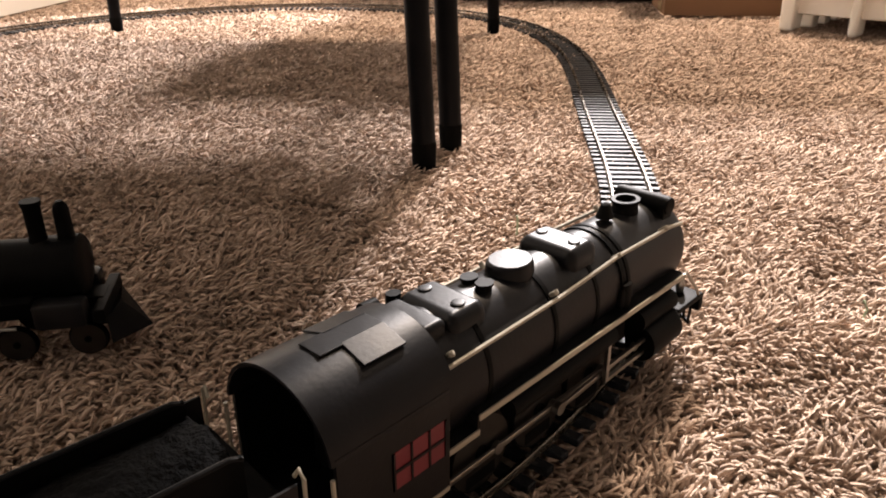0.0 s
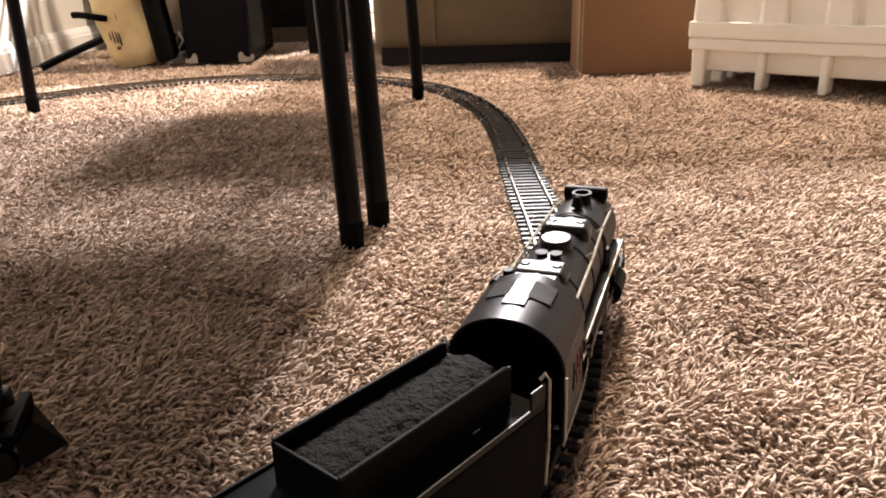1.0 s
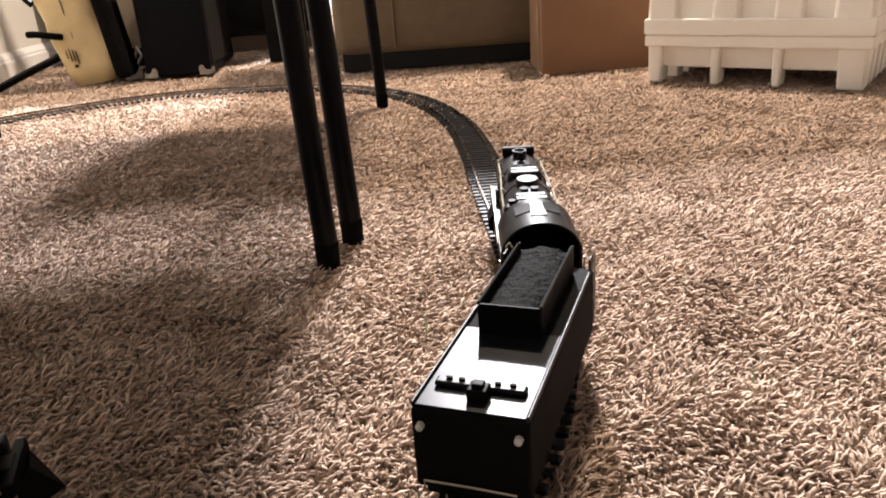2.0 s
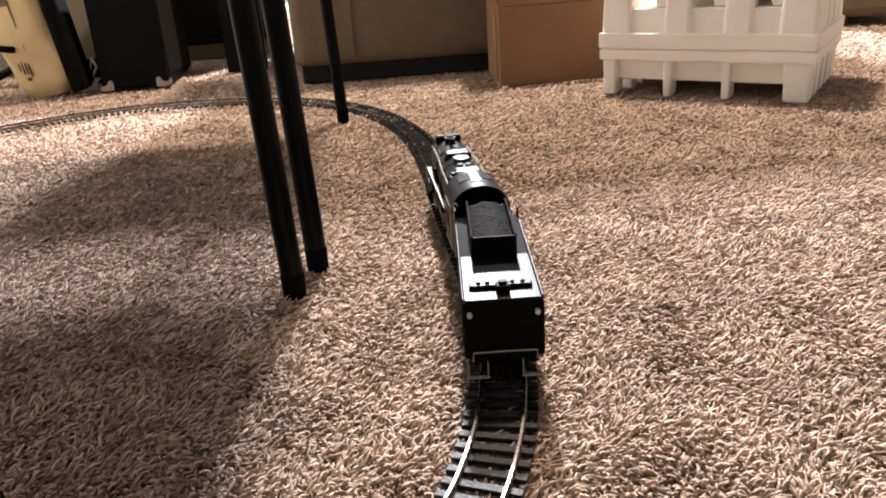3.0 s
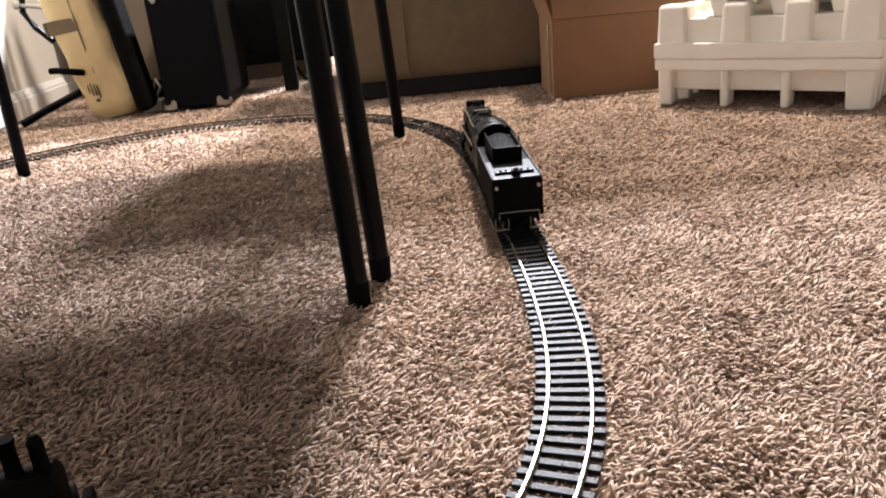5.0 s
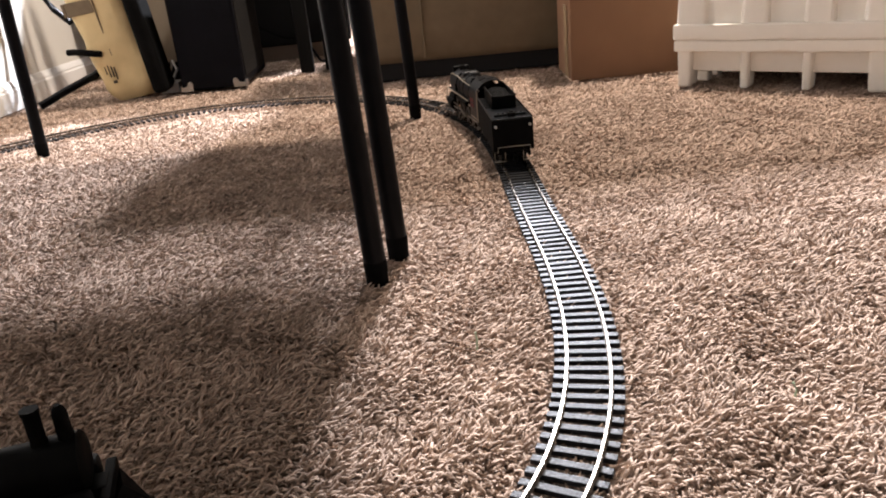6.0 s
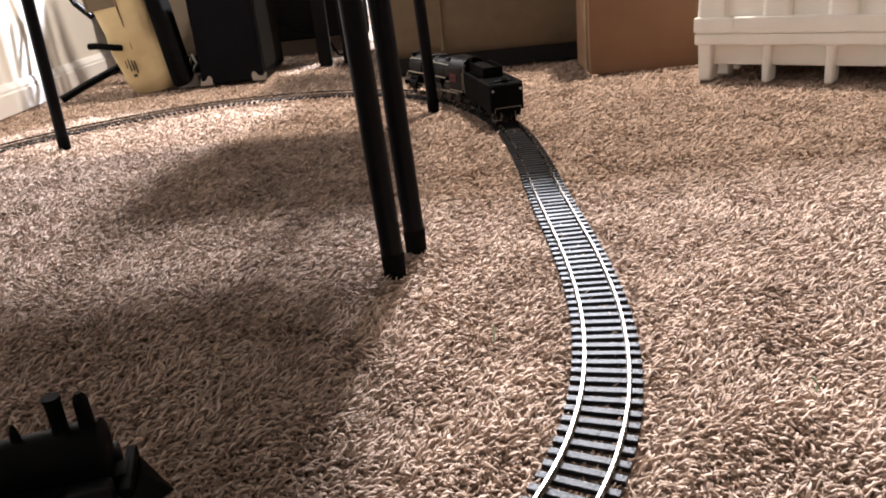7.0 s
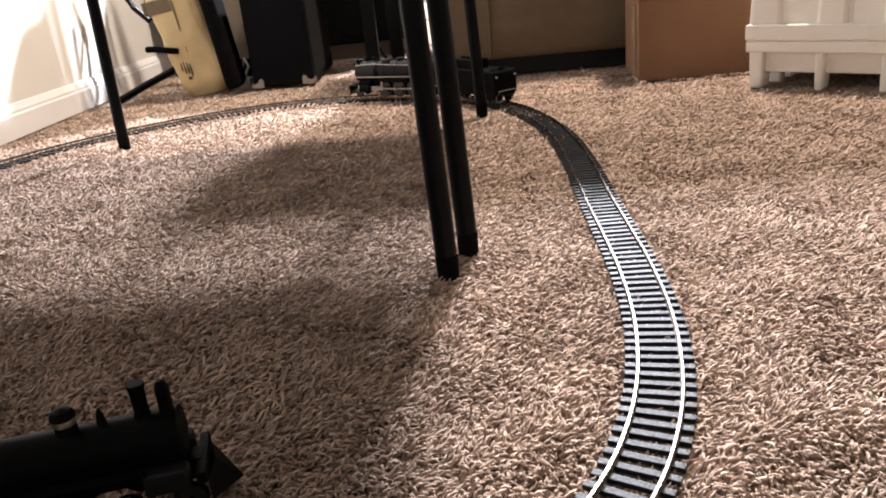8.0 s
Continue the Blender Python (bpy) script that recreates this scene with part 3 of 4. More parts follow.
def build_tender():
    bm = bmesh.new()
    box(bm, (0, 0.0240, 0.0425), (0.0545, 0.210, 0.0400), 0.0022, segs=3)
    part("body", bm, M_TBODY, tender)
    bm = bmesh.new()
    box(bm, (0, -0.0320, 0.0630), (0.0505, 0.094, 0.0012), 0.0004)
    part("water_deck", bm, M_TENDER, tender, "gloss black deck plate")
    # side walls rising at the front
    for x in (-1, 1):
        bm = bmesh.new()
        box(bm, (x * 0.0264, 0.0240, 0.0636), (0.0012, 0.207, 0.0026), 0.0004)
        box(bm, (x * 0.0264, 0.1215, 0.067), (0.0012, 0.012, 0.010), 0.0004)
        part("deck_rim", bm, M_LOCO, tender)
        bm = bmesh.new()
        tube(bm, [(x * 0.0275, 0.1275, 0.028), (x * 0.0279, 0.1290, 0.045), (x * 0.0275, 0.1295, 0.073), (x * 0.0255, 0.1295, 0.075), (x * 0.0235, 0.1290, 0.072)], 0.0007)
        part("grab_rail", bm, M_PIPE, tender)
    # coal bunker
    bm = bmesh.new()
    box(bm, (0, 0.0080, 0.0715), (0.0330, 0.0016, 0.0165), 0.0004)
    for x in (-1, 1):
        box(bm, (x * 0.0162, 0.0625, 0.0715), (0.0014, 0.108, 0.0165), 0.0004)
    box(bm, (0, 0.1160, 0.069), (0.0310, 0.0014, 0.012), 0.0003)
    part("coal_bunker", bm, M_BLACKMET, tender)
    bm = bmesh.new()
    nx, ny = 26, 64
    grid = []
    for j in range(ny + 1):
        row = []
        for i in range(nx + 1):
            x, y = -0.0155 + 0.031 * i / nx, 0.009 + 0.107 * j / ny
            h = 0.0735 + 0.0045 * (1 - (2 * i / nx - 1) ** 2) + 0.0009 * noise.noise((x * 420, y * 420, 3)) + 0.0008 * noise.noise((x * 180, y * 180, 7))
            row.append(bm.verts.new((x, y, h)))
        grid.append(row)
    for j in range(ny):
        for i in range(nx):
            bm.faces.new((grid[j][i], grid[j][i + 1], grid[j + 1][i + 1], grid[j + 1][i]))
    part("coal_load", bm, M_COAL, tender, "heaped black coal", smooth=60)
    for x in (-1, 1):
        bm = bmesh.new()
        tube(bm, [(x * 0.0162, 0.008, 0.0800), (x * 0.0162, 0.112, 0.0800), (x * 0.0162, 0.1165, 0.0785)], 0.0008)
        part("bunker_rail", bm, M_LOCO, tender)
    # rear water hatch bar
    bm = bmesh.new()
    box(bm, (0, -0.0560, 0.0650), (0.0430, 0.0080, 0.0030), 0.0016, segs=3)
    hb = part("hatch_bar", bm, M_TENDER, tender)
    bm = bmesh.new()
    box(bm, (0.001, -0.0645, 0.0662), (0.0095, 0.0110, 0.0060), 0.0012)
    box(bm, (0.001, -0.0645, 0.0700), (0.0055, 0.0060, 0.0022), 0.0006)
    part("rear_lamp", bm, M_BLACKMET, hb)
    for x in (-0.015, -0.009, 0.008, 0.015):
        bm = bmesh.new()
        lathe(bm, [(0.0664, 0.0016), (0.0675, 0.0016), (0.0678, 0.0010)], "Z", 10, (x, -0.0555, 0))
        part("hatch_bolt", bm, M_BLACKMET, hb)
    # markers, rail and steps at the rear
    for x in (-0.0225, 0.0225):
        bm = bmesh.new()
        lathe(bm, [(-0.0845, 0.0010), (-0.0840, 0.0018), (-0.0810, 0.0020)], "Y", 12, (x, 0, 0.0545))
        part("marker_light", bm, M_LENS, tender, "small bright marker lamp")
        bm = bmesh.new()
        box(bm, (x * 0.84, -0.0845, 0.0110), (0.0155, 0.004, 0.0008))
        for dx in (-0.007, 0.007):
            box(bm, (x * 0.84 + dx, -0.0830, 0.0165), (0.0007, 0.0007, 0.011))
        part("step", bm, M_PIPE, tender, "pale wire step")
        bm = bmesh.new()
        box(bm, (x * 0.6, -0.0820, 0.0195), (0.0050, 0.002, 0.0090), 0.0008)
        part("bracket", bm, M_BLACKMET, tender)
    bm = bmesh.new()
    tube(bm, [(-0.0215, -0.0815, 0.0215), (-0.0215, -0.0855, 0.0245), (-0.0215, -0.0855, 0.0290), (0.0, -0.0855, 0.0293), (0.0215, -0.0855, 0.0290), (0.0215, -0.0855, 0.0245), (0.0215, -0.0815, 0.0215)], 0.00055)
    part("rear_rail", bm, M_PIPE, tender, "bent bare wire rail")
    bm = bmesh.new()
    box(bm, (0, 0.0240, 0.0205), (0.046, 0.205, 0.004), 0.001)
    part("underframe", bm, M_BLACKMET, tender)
    bm = bmesh.new()
    box(bm, (0, -0.086, 0.0165), (0.0035, 0.014, 0.004), 0.001)
    box(bm, (0, -0.0925, 0.0165), (0.0060, 0.005, 0.008), 0.001)
    tube(bm, [(0, -0.091, 0.0145), (0.001, -0.093, 0.008)], 0.0006)
    part("coupler", bm, M_BLACKMET, tender)
    bm = bmesh.new()
    box(bm, (0, 0.135, 0.0195), (0.006, 0.026, 0.003), 0.001)
    part("drawbar", bm, M_BLACKMET, tender)
    for yc in (-0.048, 0.078):
        for x in (-0.0225, 0.0225):
            bm = bmesh.new()
            box(bm, (x, yc, 0.0165), (0.0026, 0.040, 0.0045), 0.001)
            for dy in (-0.0145, 0.0145):
                box(bm, (x, yc + dy, 0.0155), (0.0036, 0.0075, 0.0075), 0.0012)
            cyl(bm, (x, yc, 0.0115), (x, yc, 0.0165), 0.0030, seg=10)
            part("truck_sideframe", bm, M_BLACKMET, tender)
        for dy in (-0.0145, 0.0145):
            for x in (-GAUGE / 2, GAUGE / 2):
                y = (yc + dy) * TENDER_Y
                TENDER_SPIN.append((wheel("tender_wheel", tender, x, y, 0.0104, 8), x, y, RAIL + 0.0104, 0.0104))
    proportion(tender, {w[0] for w in TENDER_SPIN}, TENDER_X, TENDER_Y, TENDER_Z)


build_tender()


# ---- small parked locomotive ----
def build_switcher():
    t = thing("small_steam_locomotive", "small black model steam locomotive parked on the carpet", "model locomotive", pose(-0.246, 0.354, 0.0005, 0, 0, -79) @ Matrix.Scale(1.06, 4))
    bm = bmesh.new()
    lathe(bm, [(-0.105, 0.0155), (0.026, 0.0155), (0.0275, 0.0162), (0.046, 0.0162), (0.0475, 0.0145), (0.0485, 0.007)], "Y", 30, (0, 0, 0.0450))
    part("boiler", bm, M_BLACKMET, t)
    bm = bmesh.new()
    lathe(bm, [(0.057, 0.0056), (0.063, 0.0042), (0.078, 0.0044), (0.079, 0.0050), (0.0815, 0.0050), (0.0815, 0.0036)], "Z", 18, (0, 0.0275, 0))
    part("smokestack", bm, M_BLACKMET, t)
    bm = bmesh.new()
    lathe(bm, [(0.057, 0.0050), (0.063, 0.0042), (0.076, 0.0040), (0.0785, 0.0032), (0.0805, 0.0016)], "Z", 18, (0, 0.0410, 0))
    part("headlight_post", bm, M_BLACKMET, t)
    bm = bmesh.new()
    lathe(bm, [(0.057, 0.0070), (0.062, 0.0060), (0.0685, 0.0060)], "Z", 20, (0, -0.014, 0))
    d = part("sand_dome", bm, M_BLACKMET, t)
    bm = bmesh.new()
    lathe(bm, [(0.0645, 0.0061), (0.0650, 0.0064), (0.0680, 0.0064), (0.0685, 0.0061)], "Z", 20, (0, -0.014, 0))
    part("dome_ring", bm, M_CHROME, d, "bright dome band")
    bm = bmesh.new()
    lathe(bm, [(0.0686, 0.0070), (0.0705, 0.0070), (0.0735, 0.005), (0.0748, 0.0012)], "Z", 20, (0, -0.014, 0))
    part("dome_cap", bm, M_BLACKMET, d)
    bm = bmesh.new()
    lathe(bm, [(0.058, 0.0030), (0.066, 0.0022), (0.070, 0.0008)], "Z", 10, (0, 0.005, 0))
    part("bell", bm, M_BLACKMET, t)
    bm = bmesh.new()
    box(bm, (0, -0.085, 0.052), (0.040, 0.040, 0.040), 0.002)
    box(bm, (0, -0.085, 0.0735), (0.046, 0.050, 0.003), 0.001)
    part("cab", bm, M_BLACKMET, t)
    bm = bmesh.new()
    box(bm, (0, -0.02, 0.024), (0.016, 0.150, 0.010), 0.001)
    part("frame", bm, M_BLACKMET, t)
    for x in (-1, 1):
        bm = bmesh.new()
        box(bm, (x * 0.0175, 0.0360, 0.0265), (0.012, 0.026, 0.015), 0.003)
        part("cylinder", bm, M_LOCOGREY, t)
        bm = bmesh.new()
        box(bm, (x * 0.0215, -0.03, 0.0365), (0.008, 0.110, 0.0013))
        part("running_board", bm, M_BLACKMET, t)
        bm = bmesh.new()
        tube(bm, [(x * 0.0225, 0.0150, 0.022), (x * 0.0235, -0.012, 0.0235), (x * 0.0235, -0.020, 0.0165), (x * 0.0235, -0.052, 0.0165)], 0.0009, 6)
        part("side_rod", bm, M_STEEL, t, "thin bright rod")
        for y, r in ((0.046, 0.0092), (0.0115, 0.0092), (-0.022, 0.0135), (-0.056, 0.0135)):
            w = wheel("wheel", t, x * 0.0165, y, r, 8)
            w.matrix_local = pose(x * 0.0165, y, r + 0.001)
    bm = bmesh.new()
    box(bm, (0, 0.0545, 0.0245), (0.044, 0.006, 0.008), 0.001)
    part("pilot_beam", bm, M_BLACKMET, t)
    bm = bmesh.new()
    v = [bm.verts.new(p) for p in ((-0.020, 0.0575, 0.0215), (0.020, 0.0575, 0.0215), (0.018, 0.0575, 0.006), (-0.018, 0.0575, 0.006), (0, 0.075, 0.006), (0, 0.0610, 0.0225))]
    for f in ((0, 1, 2, 3), (0, 3, 4, 5), (1, 5, 4, 2), (3, 2, 4), (0, 5, 1)):
        bm.faces.new([v[i] for i in f])
    part("cowcatcher", bm, M_BLACKMET, t, "wedge-shaped black cowcatcher", smooth=10)


build_switcher()


# ---- table ----
def build_table():
    ang = -4.2
    t = thing("folding_table", "table on thin black tubular legs", "table", pose(-0.340, 1.108, 0, 0, 0, ang))
    inv = pose(-0.340, 1.108, 0, 0, 0, ang).inverted()
    bm = bmesh.new()
    box(bm, (0, 0.01, 0.665), (1.00, 1.05, 0.025), 0.006)
    part("tabletop", bm, M_TOP, t)
    bm = bmesh.new()
    for x in (-0.37, 0.37):
        box(bm, (x, 0, 0.638), (0.02, 0.80, 0.028), 0.003)
    for y in (-0.40, 0.40):
        box(bm, (0, y, 0.638), (0.72, 0.02, 0.028), 0.003)
    part("apron", bm, M_LEG, t)
    for x, y in ((-0.657, 1.530), (0.081, 1.492), (-0.022, 0.685), (-0.760, 0.723), (0.003, 0.747)):
        p = inv @ Vector((x, y, 0))
        bm = bmesh.new()
        top = Vector((p.x - math.copysign(0.023, p.x), p.y - math.copysign(0.012, p.y), 0.65))
        cyl(bm, (p.x, p.y, 0.015), top, 0.0113, seg=24)
        leg = part("leg", bm, M_LEG, t)
        bm = bmesh.new()
        lathe(bm, [(-0.006, 0.0095), (-0.004, 0.0112), (0.020, 0.0120), (0.022, 0.0113)], "Z", 24, (p.x, p.y, 0))
        part("foot_cap", bm, M_RUBBER, leg)


build_table()


# ---- cardboard box, open, flaps up ----
def panel(bm, a, b, up, lean, thick=0.004):
    """A sheet from a to b along its foot, rising by up and leaning by the vector lean."""
    a, b = Vector(a), Vector(b)
    h = Vector((lean[0], lean[1], up))
    n = (b - a).cross(h).normalized() * thick / 2
    vs = [bm.verts.new(p + k) for k in (-n, n) for p in (a, b, b + h, a + h)]
    for f in ((0, 1, 2, 3), (7, 6, 5, 4), (0, 4, 5, 1), (1, 5, 6, 2), (2, 6, 7, 3), (3, 7, 4, 0)):
        bm.faces.new([vs[i] for i in f])


def build_carton():
    t = thing("cardboard_box", "brown cardboard shipping box with its flaps standing open", "box")
    A, B, C, D = (0.460, 1.703, 0), (0.805, 1.675, 0), (0.822, 1.865, 0), (0.478, 1.890, 0)
    H = 0.170
    for name, p, q in (("front_panel", A, B), ("side_panel", B, C), ("back_panel", C, D), ("side_panel", D, A)):
        bm = bmesh.new()
        panel(bm, (*p[:2], -0.003), (*q[:2], -0.003), H + 0.003, (0, 0))
        part(name, bm, M_CARD, t)
    bm = bmesh.new()
    box(bm, (0.641, 1.783, 0.004), (0.325, 0.15, 0.004))
    part("bottom_panel", bm, M_CARDIN, t)
    up = lambda p: (*p[:2], H + 0.0015)
    for p, q, lean in ((A, B, (0.0, 0.030)), (B, C, (0.08, 0)), (C, D, (0, -0.02)), (D, A, (-0.055, 0.0))):
        bm = bmesh.new()
        panel(bm, up(p), up(q), 0.15, lean)
        part("flap", bm, M_CARDIN, t, "open cardboard flap")
    bm = bmesh.new()
    panel(bm, (0.4595, 1.740, 0.0), (0.4630, 1.778, 0.0), H - 0.01, (0, 0), 0.0012)
    part("tape", bm, M_TAPE, t, "clear brown packing tape")


build_carton()


# ---- foam packing blocks ----
def build_foam():
    L, W = 0.398, 0.30
    base = pose(0.621, 1.499, 0, 0, 0, -43.5)
    t = thing("foam_packing_tray", "white moulded polystyrene foam packing tray on the carpet", "foam packing", base, "foam packing")

    def fin(x, y, z0, z1, sx, sy, bevel, taper=0.0):
        bm = bmesh.new()
        vs = box(bm, (x, y, (z0 + z1) / 2), (sx, sy, z1 - z0), bevel, segs=3)
        for v in vs:
            k = 1 - taper * (z1 - v.co.z) / (z1 - z0)
            v.co.x, v.co.y = x + (v.co.x - x) * k, y + (v.co.y - y) * k
        return bm

    def tier(name, z0, z1, widths, bevel, taper, deep, mid):
        for k, wd in enumerate(widths):
            x = (wd / 2, *mid, L - wd / 2)[k]
            for y in (deep / 2, W - deep / 2):
                part(name, fin(x, y, z0, z1, wd, deep, bevel, taper), M_FOAM, t)
        for k in (1, 2, 3):
            for x in (0.022, L - 0.022):
                part(name, fin(x, 0.02 + (W - 0.04) * k / 4, z0, z1 - 0.006, 0.044, 0.030, bevel, taper), M_FOAM, t)

    tier("lower_rib", -0.004, 0.075, (0.030, 0.018, 0.018, 0.051), 0.0055, 0.14, 0.050, (0.134, 0.247))
    bm = bmesh.new()
    box(bm, (L / 2, W / 2, 0.0505), (L - 0.034, W - 0.034, 0.047), 0.004)
    part("lower_wall", bm, M_FOAM, t)

    def band(z0, z1, grow, bevel):
        bm = bmesh.new()
        box(bm, (L / 2, W / 2, (z0 + z1) / 2), (L + grow, W + grow, z1 - z0), bevel, segs=2)
        bmesh.ops.subdivide_edges(bm, edges=[e for e in bm.edges if e.calc_length() > 0.2], cuts=30, use_grid_fill=True)
        for v in bm.verts:
            w = noise.noise((v.co.x * 22, v.co.y * 22, 5)) + 0.5 * noise.noise((v.co.x * 60, v.co.y * 60, 8))
            if v.co.z < (z0 + z1) / 2:
                v.co.z += 0.0022 * w
        return bm

    part("lower_flange", band(0.0680, 0.0895, 0.010, 0.003), M_FOAM, t)
    part("upper_flange", band(0.0905, 0.1210, 0.014, 0.004), M_FOAM, t)
    bm = bmesh.new()
    box(bm, (L / 2, W / 2, 0.090), (L + 0.002, W + 0.002, 0.02))
    part("seam_core", bm, M_FOAM, t)
    tier("upper_rib", 0.114, 0.194, (0.058, 0.050, 0.050, 0.062), 0.009, -0.10, 0.050, (0.150, 0.262))
    bm = bmesh.new()
    vs = box(bm, (L / 2, W / 2, 0.139), (L - 0.014, W - 0.014, 0.056), 0.006, segs=2)
    part("upper_wall", bm, M_FOAM, t)
    # the second block lies upside down on it
    t2 = thing("foam_block", "white moulded polystyrene foam block lying on the tray", "foam packing", base @ pose(0.080, 0.012, 0.1670), "foam packing")
    bm = bmesh.new()
    box(bm, (0.158, 0.135, 0.062), (0.316, 0.262, 0.066), 0.008, segs=3)
    part("block", bm, M_FOAM, t2)
    for x in (0.034, 0.144, 0.246):
        for y in (0.022, 0.245):
            bm = bmesh.new()
            vs = box(bm, (x, y, 0.017), (0.038, 0.034, 0.034), 0.006, segs=2)
            for v in vs:
                k = 0.55 + 0.45 * v.co.z / 0.034
                v.co.x = x + (v.co.x - x) * k
            part("foot", bm, M_FOAM, t2)


build_foam()


# ---- sofa ----
def build_sofa():
    """Seen from behind: its upholstered back panel faces the tracks."""
    t = thing("sofa", "tan upholstered sofa standing on short dark legs", "sofa", pose(-0.002, 1.990, 0, 0, 0, -5.2))
    w = 1.16
    bm = bmesh.new()
    vs = box(bm, (w / 2, 0.11, 0.4375), (w, 0.22, 0.805), 0.030, segs=4)
    bmesh.ops.subdivide_edges(bm, edges=[e for e in bm.edges if e.calc_length() > 0.3], cuts=18, use_grid_fill=True)
    for v in bm.verts:
        k = noise.noise((v.co.x * 5, v.co.z * 6, 2)) + 0.5 * noise.noise((v.co.x * 15, v.co.z * 15, 4))
        if v.co.y < 0.1 and 0.09 < v.co.z < 0.80:
            v.co.y -= 0.006 * k + 0.004
    part("backrest", bm, M_SOFA, t)
    bm = bmesh.new()
    box(bm, (w / 2, 0.56, 0.24), (w, 0.66, 0.38), 0.03, segs=3)
    part("base", bm, M_SOFA, t)
    for x in (0.365, w - 0.365):
        bm = bmesh.new()
        box(bm, (x, 0.55, 0.49), (0.42, 0.64, 0.12), 0.04, segs=4)
        part("seat_cushion", bm, M_SOFA, t)
    for x in (0.075, w - 0.075):
        bm = bmesh.new()
        box(bm, (x, 0.56, 0.50), (0.15, 0.66, 0.20), 0.04, segs=4)
        part("armrest", bm, M_SOFA, t)
    # black slab standing in for the shade between sofa and carpet
    bm = bmesh.new()
    box(bm, (w / 2, 0.45, 0.022), (w - 0.03, 0.87, 0.052), 0.004)
    part("underside", bm, M_DARK, t)
    for x in (0.05, w - 0.05):
        for y in (0.06, 0.84):
            bm = bmesh.new()
            box(bm, (x, y, 0.008), (0.06, 0.06, 0.036), 0.004)
            part("leg", bm, M_DARK, t)
    bm = bmesh.new()
    tube(bm, [(0.152, -0.006, 0.05), (0.152, -0.007, 0.3), (0.152, -0.006, 0.8)], 0.0026, 6)
    part("seam", bm, M_SOFA, t)


build_sofa()


# ---- amplifier ----
def build_amp():
    t = thing("guitar_amplifier", "black vinyl guitar amplifier with nickel corner guards", "amplifier", pose(-0.514, 2.174, 0, 0, 0, -3))
    w, d, h = 0.174, 0.36, 0.300
    bm = bmesh.new()
    box(bm, (w / 2, d / 2, h / 2 + 0.002), (w, d, h), 0.008, segs=3)
    part("cabinet", bm, M_AMP, t)
    bm = bmesh.new()
    box(bm, (w + 0.0005, d / 2, h / 2), (0.003, d - 0.05, h - 0.05), 0.001)
    part("side_panel", bm, M_GRILLE, t)
    for x in (0, w):
        for z in (0, h):
            sx, sz = (1 if x == 0 else -1), (1 if z == 0 else -1)
            if x > 0 and z > 0:
                continue
            bm = bmesh.new()
            outline = [(-0.003, -0.003), (0.039, -0.003), (0.040, 0.018), (0.037, 0.026), (0.031, 0.029), (0.025, 0.026), (0.021, 0.018), (0.016, 0.013), (0.007, 0.011), (-0.003, 0.012)]
            rows = [[bm.verts.new((x + sx * u * 0.8, y, z + sz * v * 0.8 + 0.004)) for u, v in outline] for y in (-0.0035, 0.004)]
            bm.faces.new(rows[0])
            bm.faces.new(rows[1])
            for q in range(len(outline)):
                bm.faces.new((rows[0][q], rows[0][q - 1], rows[1][q - 1], rows[1][q]))
            box(bm, (x - sx * 0.0015, 0.016, z + sz * 0.006 + 0.004), (0.004, 0.030, 0.016), 0.0015)
            c = part("corner_guard", bm, M_CHROME, t, "nickel corner guard")
            bm = bmesh.new()
            lathe(bm, [(-0.0055, 0.001), (-0.005, 0.003), (-0.003, 0.0036)], "Y", 12, (x + sx * 0.0248, 0, z + sz * 0.0192 + 0.003))
            part("screw", bm, M_STEEL, c)
    bm = bmesh.new()
    tube(bm, [(w / 2 - 0.06, 0.15, h + 0.002), (w / 2 - 0.05, 0.15, h + 0.02), (w / 2 + 0.05, 0.15, h + 0.02), (w / 2 + 0.06, 0.15, h + 0.002)], 0.008)
    part("handle", bm, M_RUBBER, t)


build_amp()


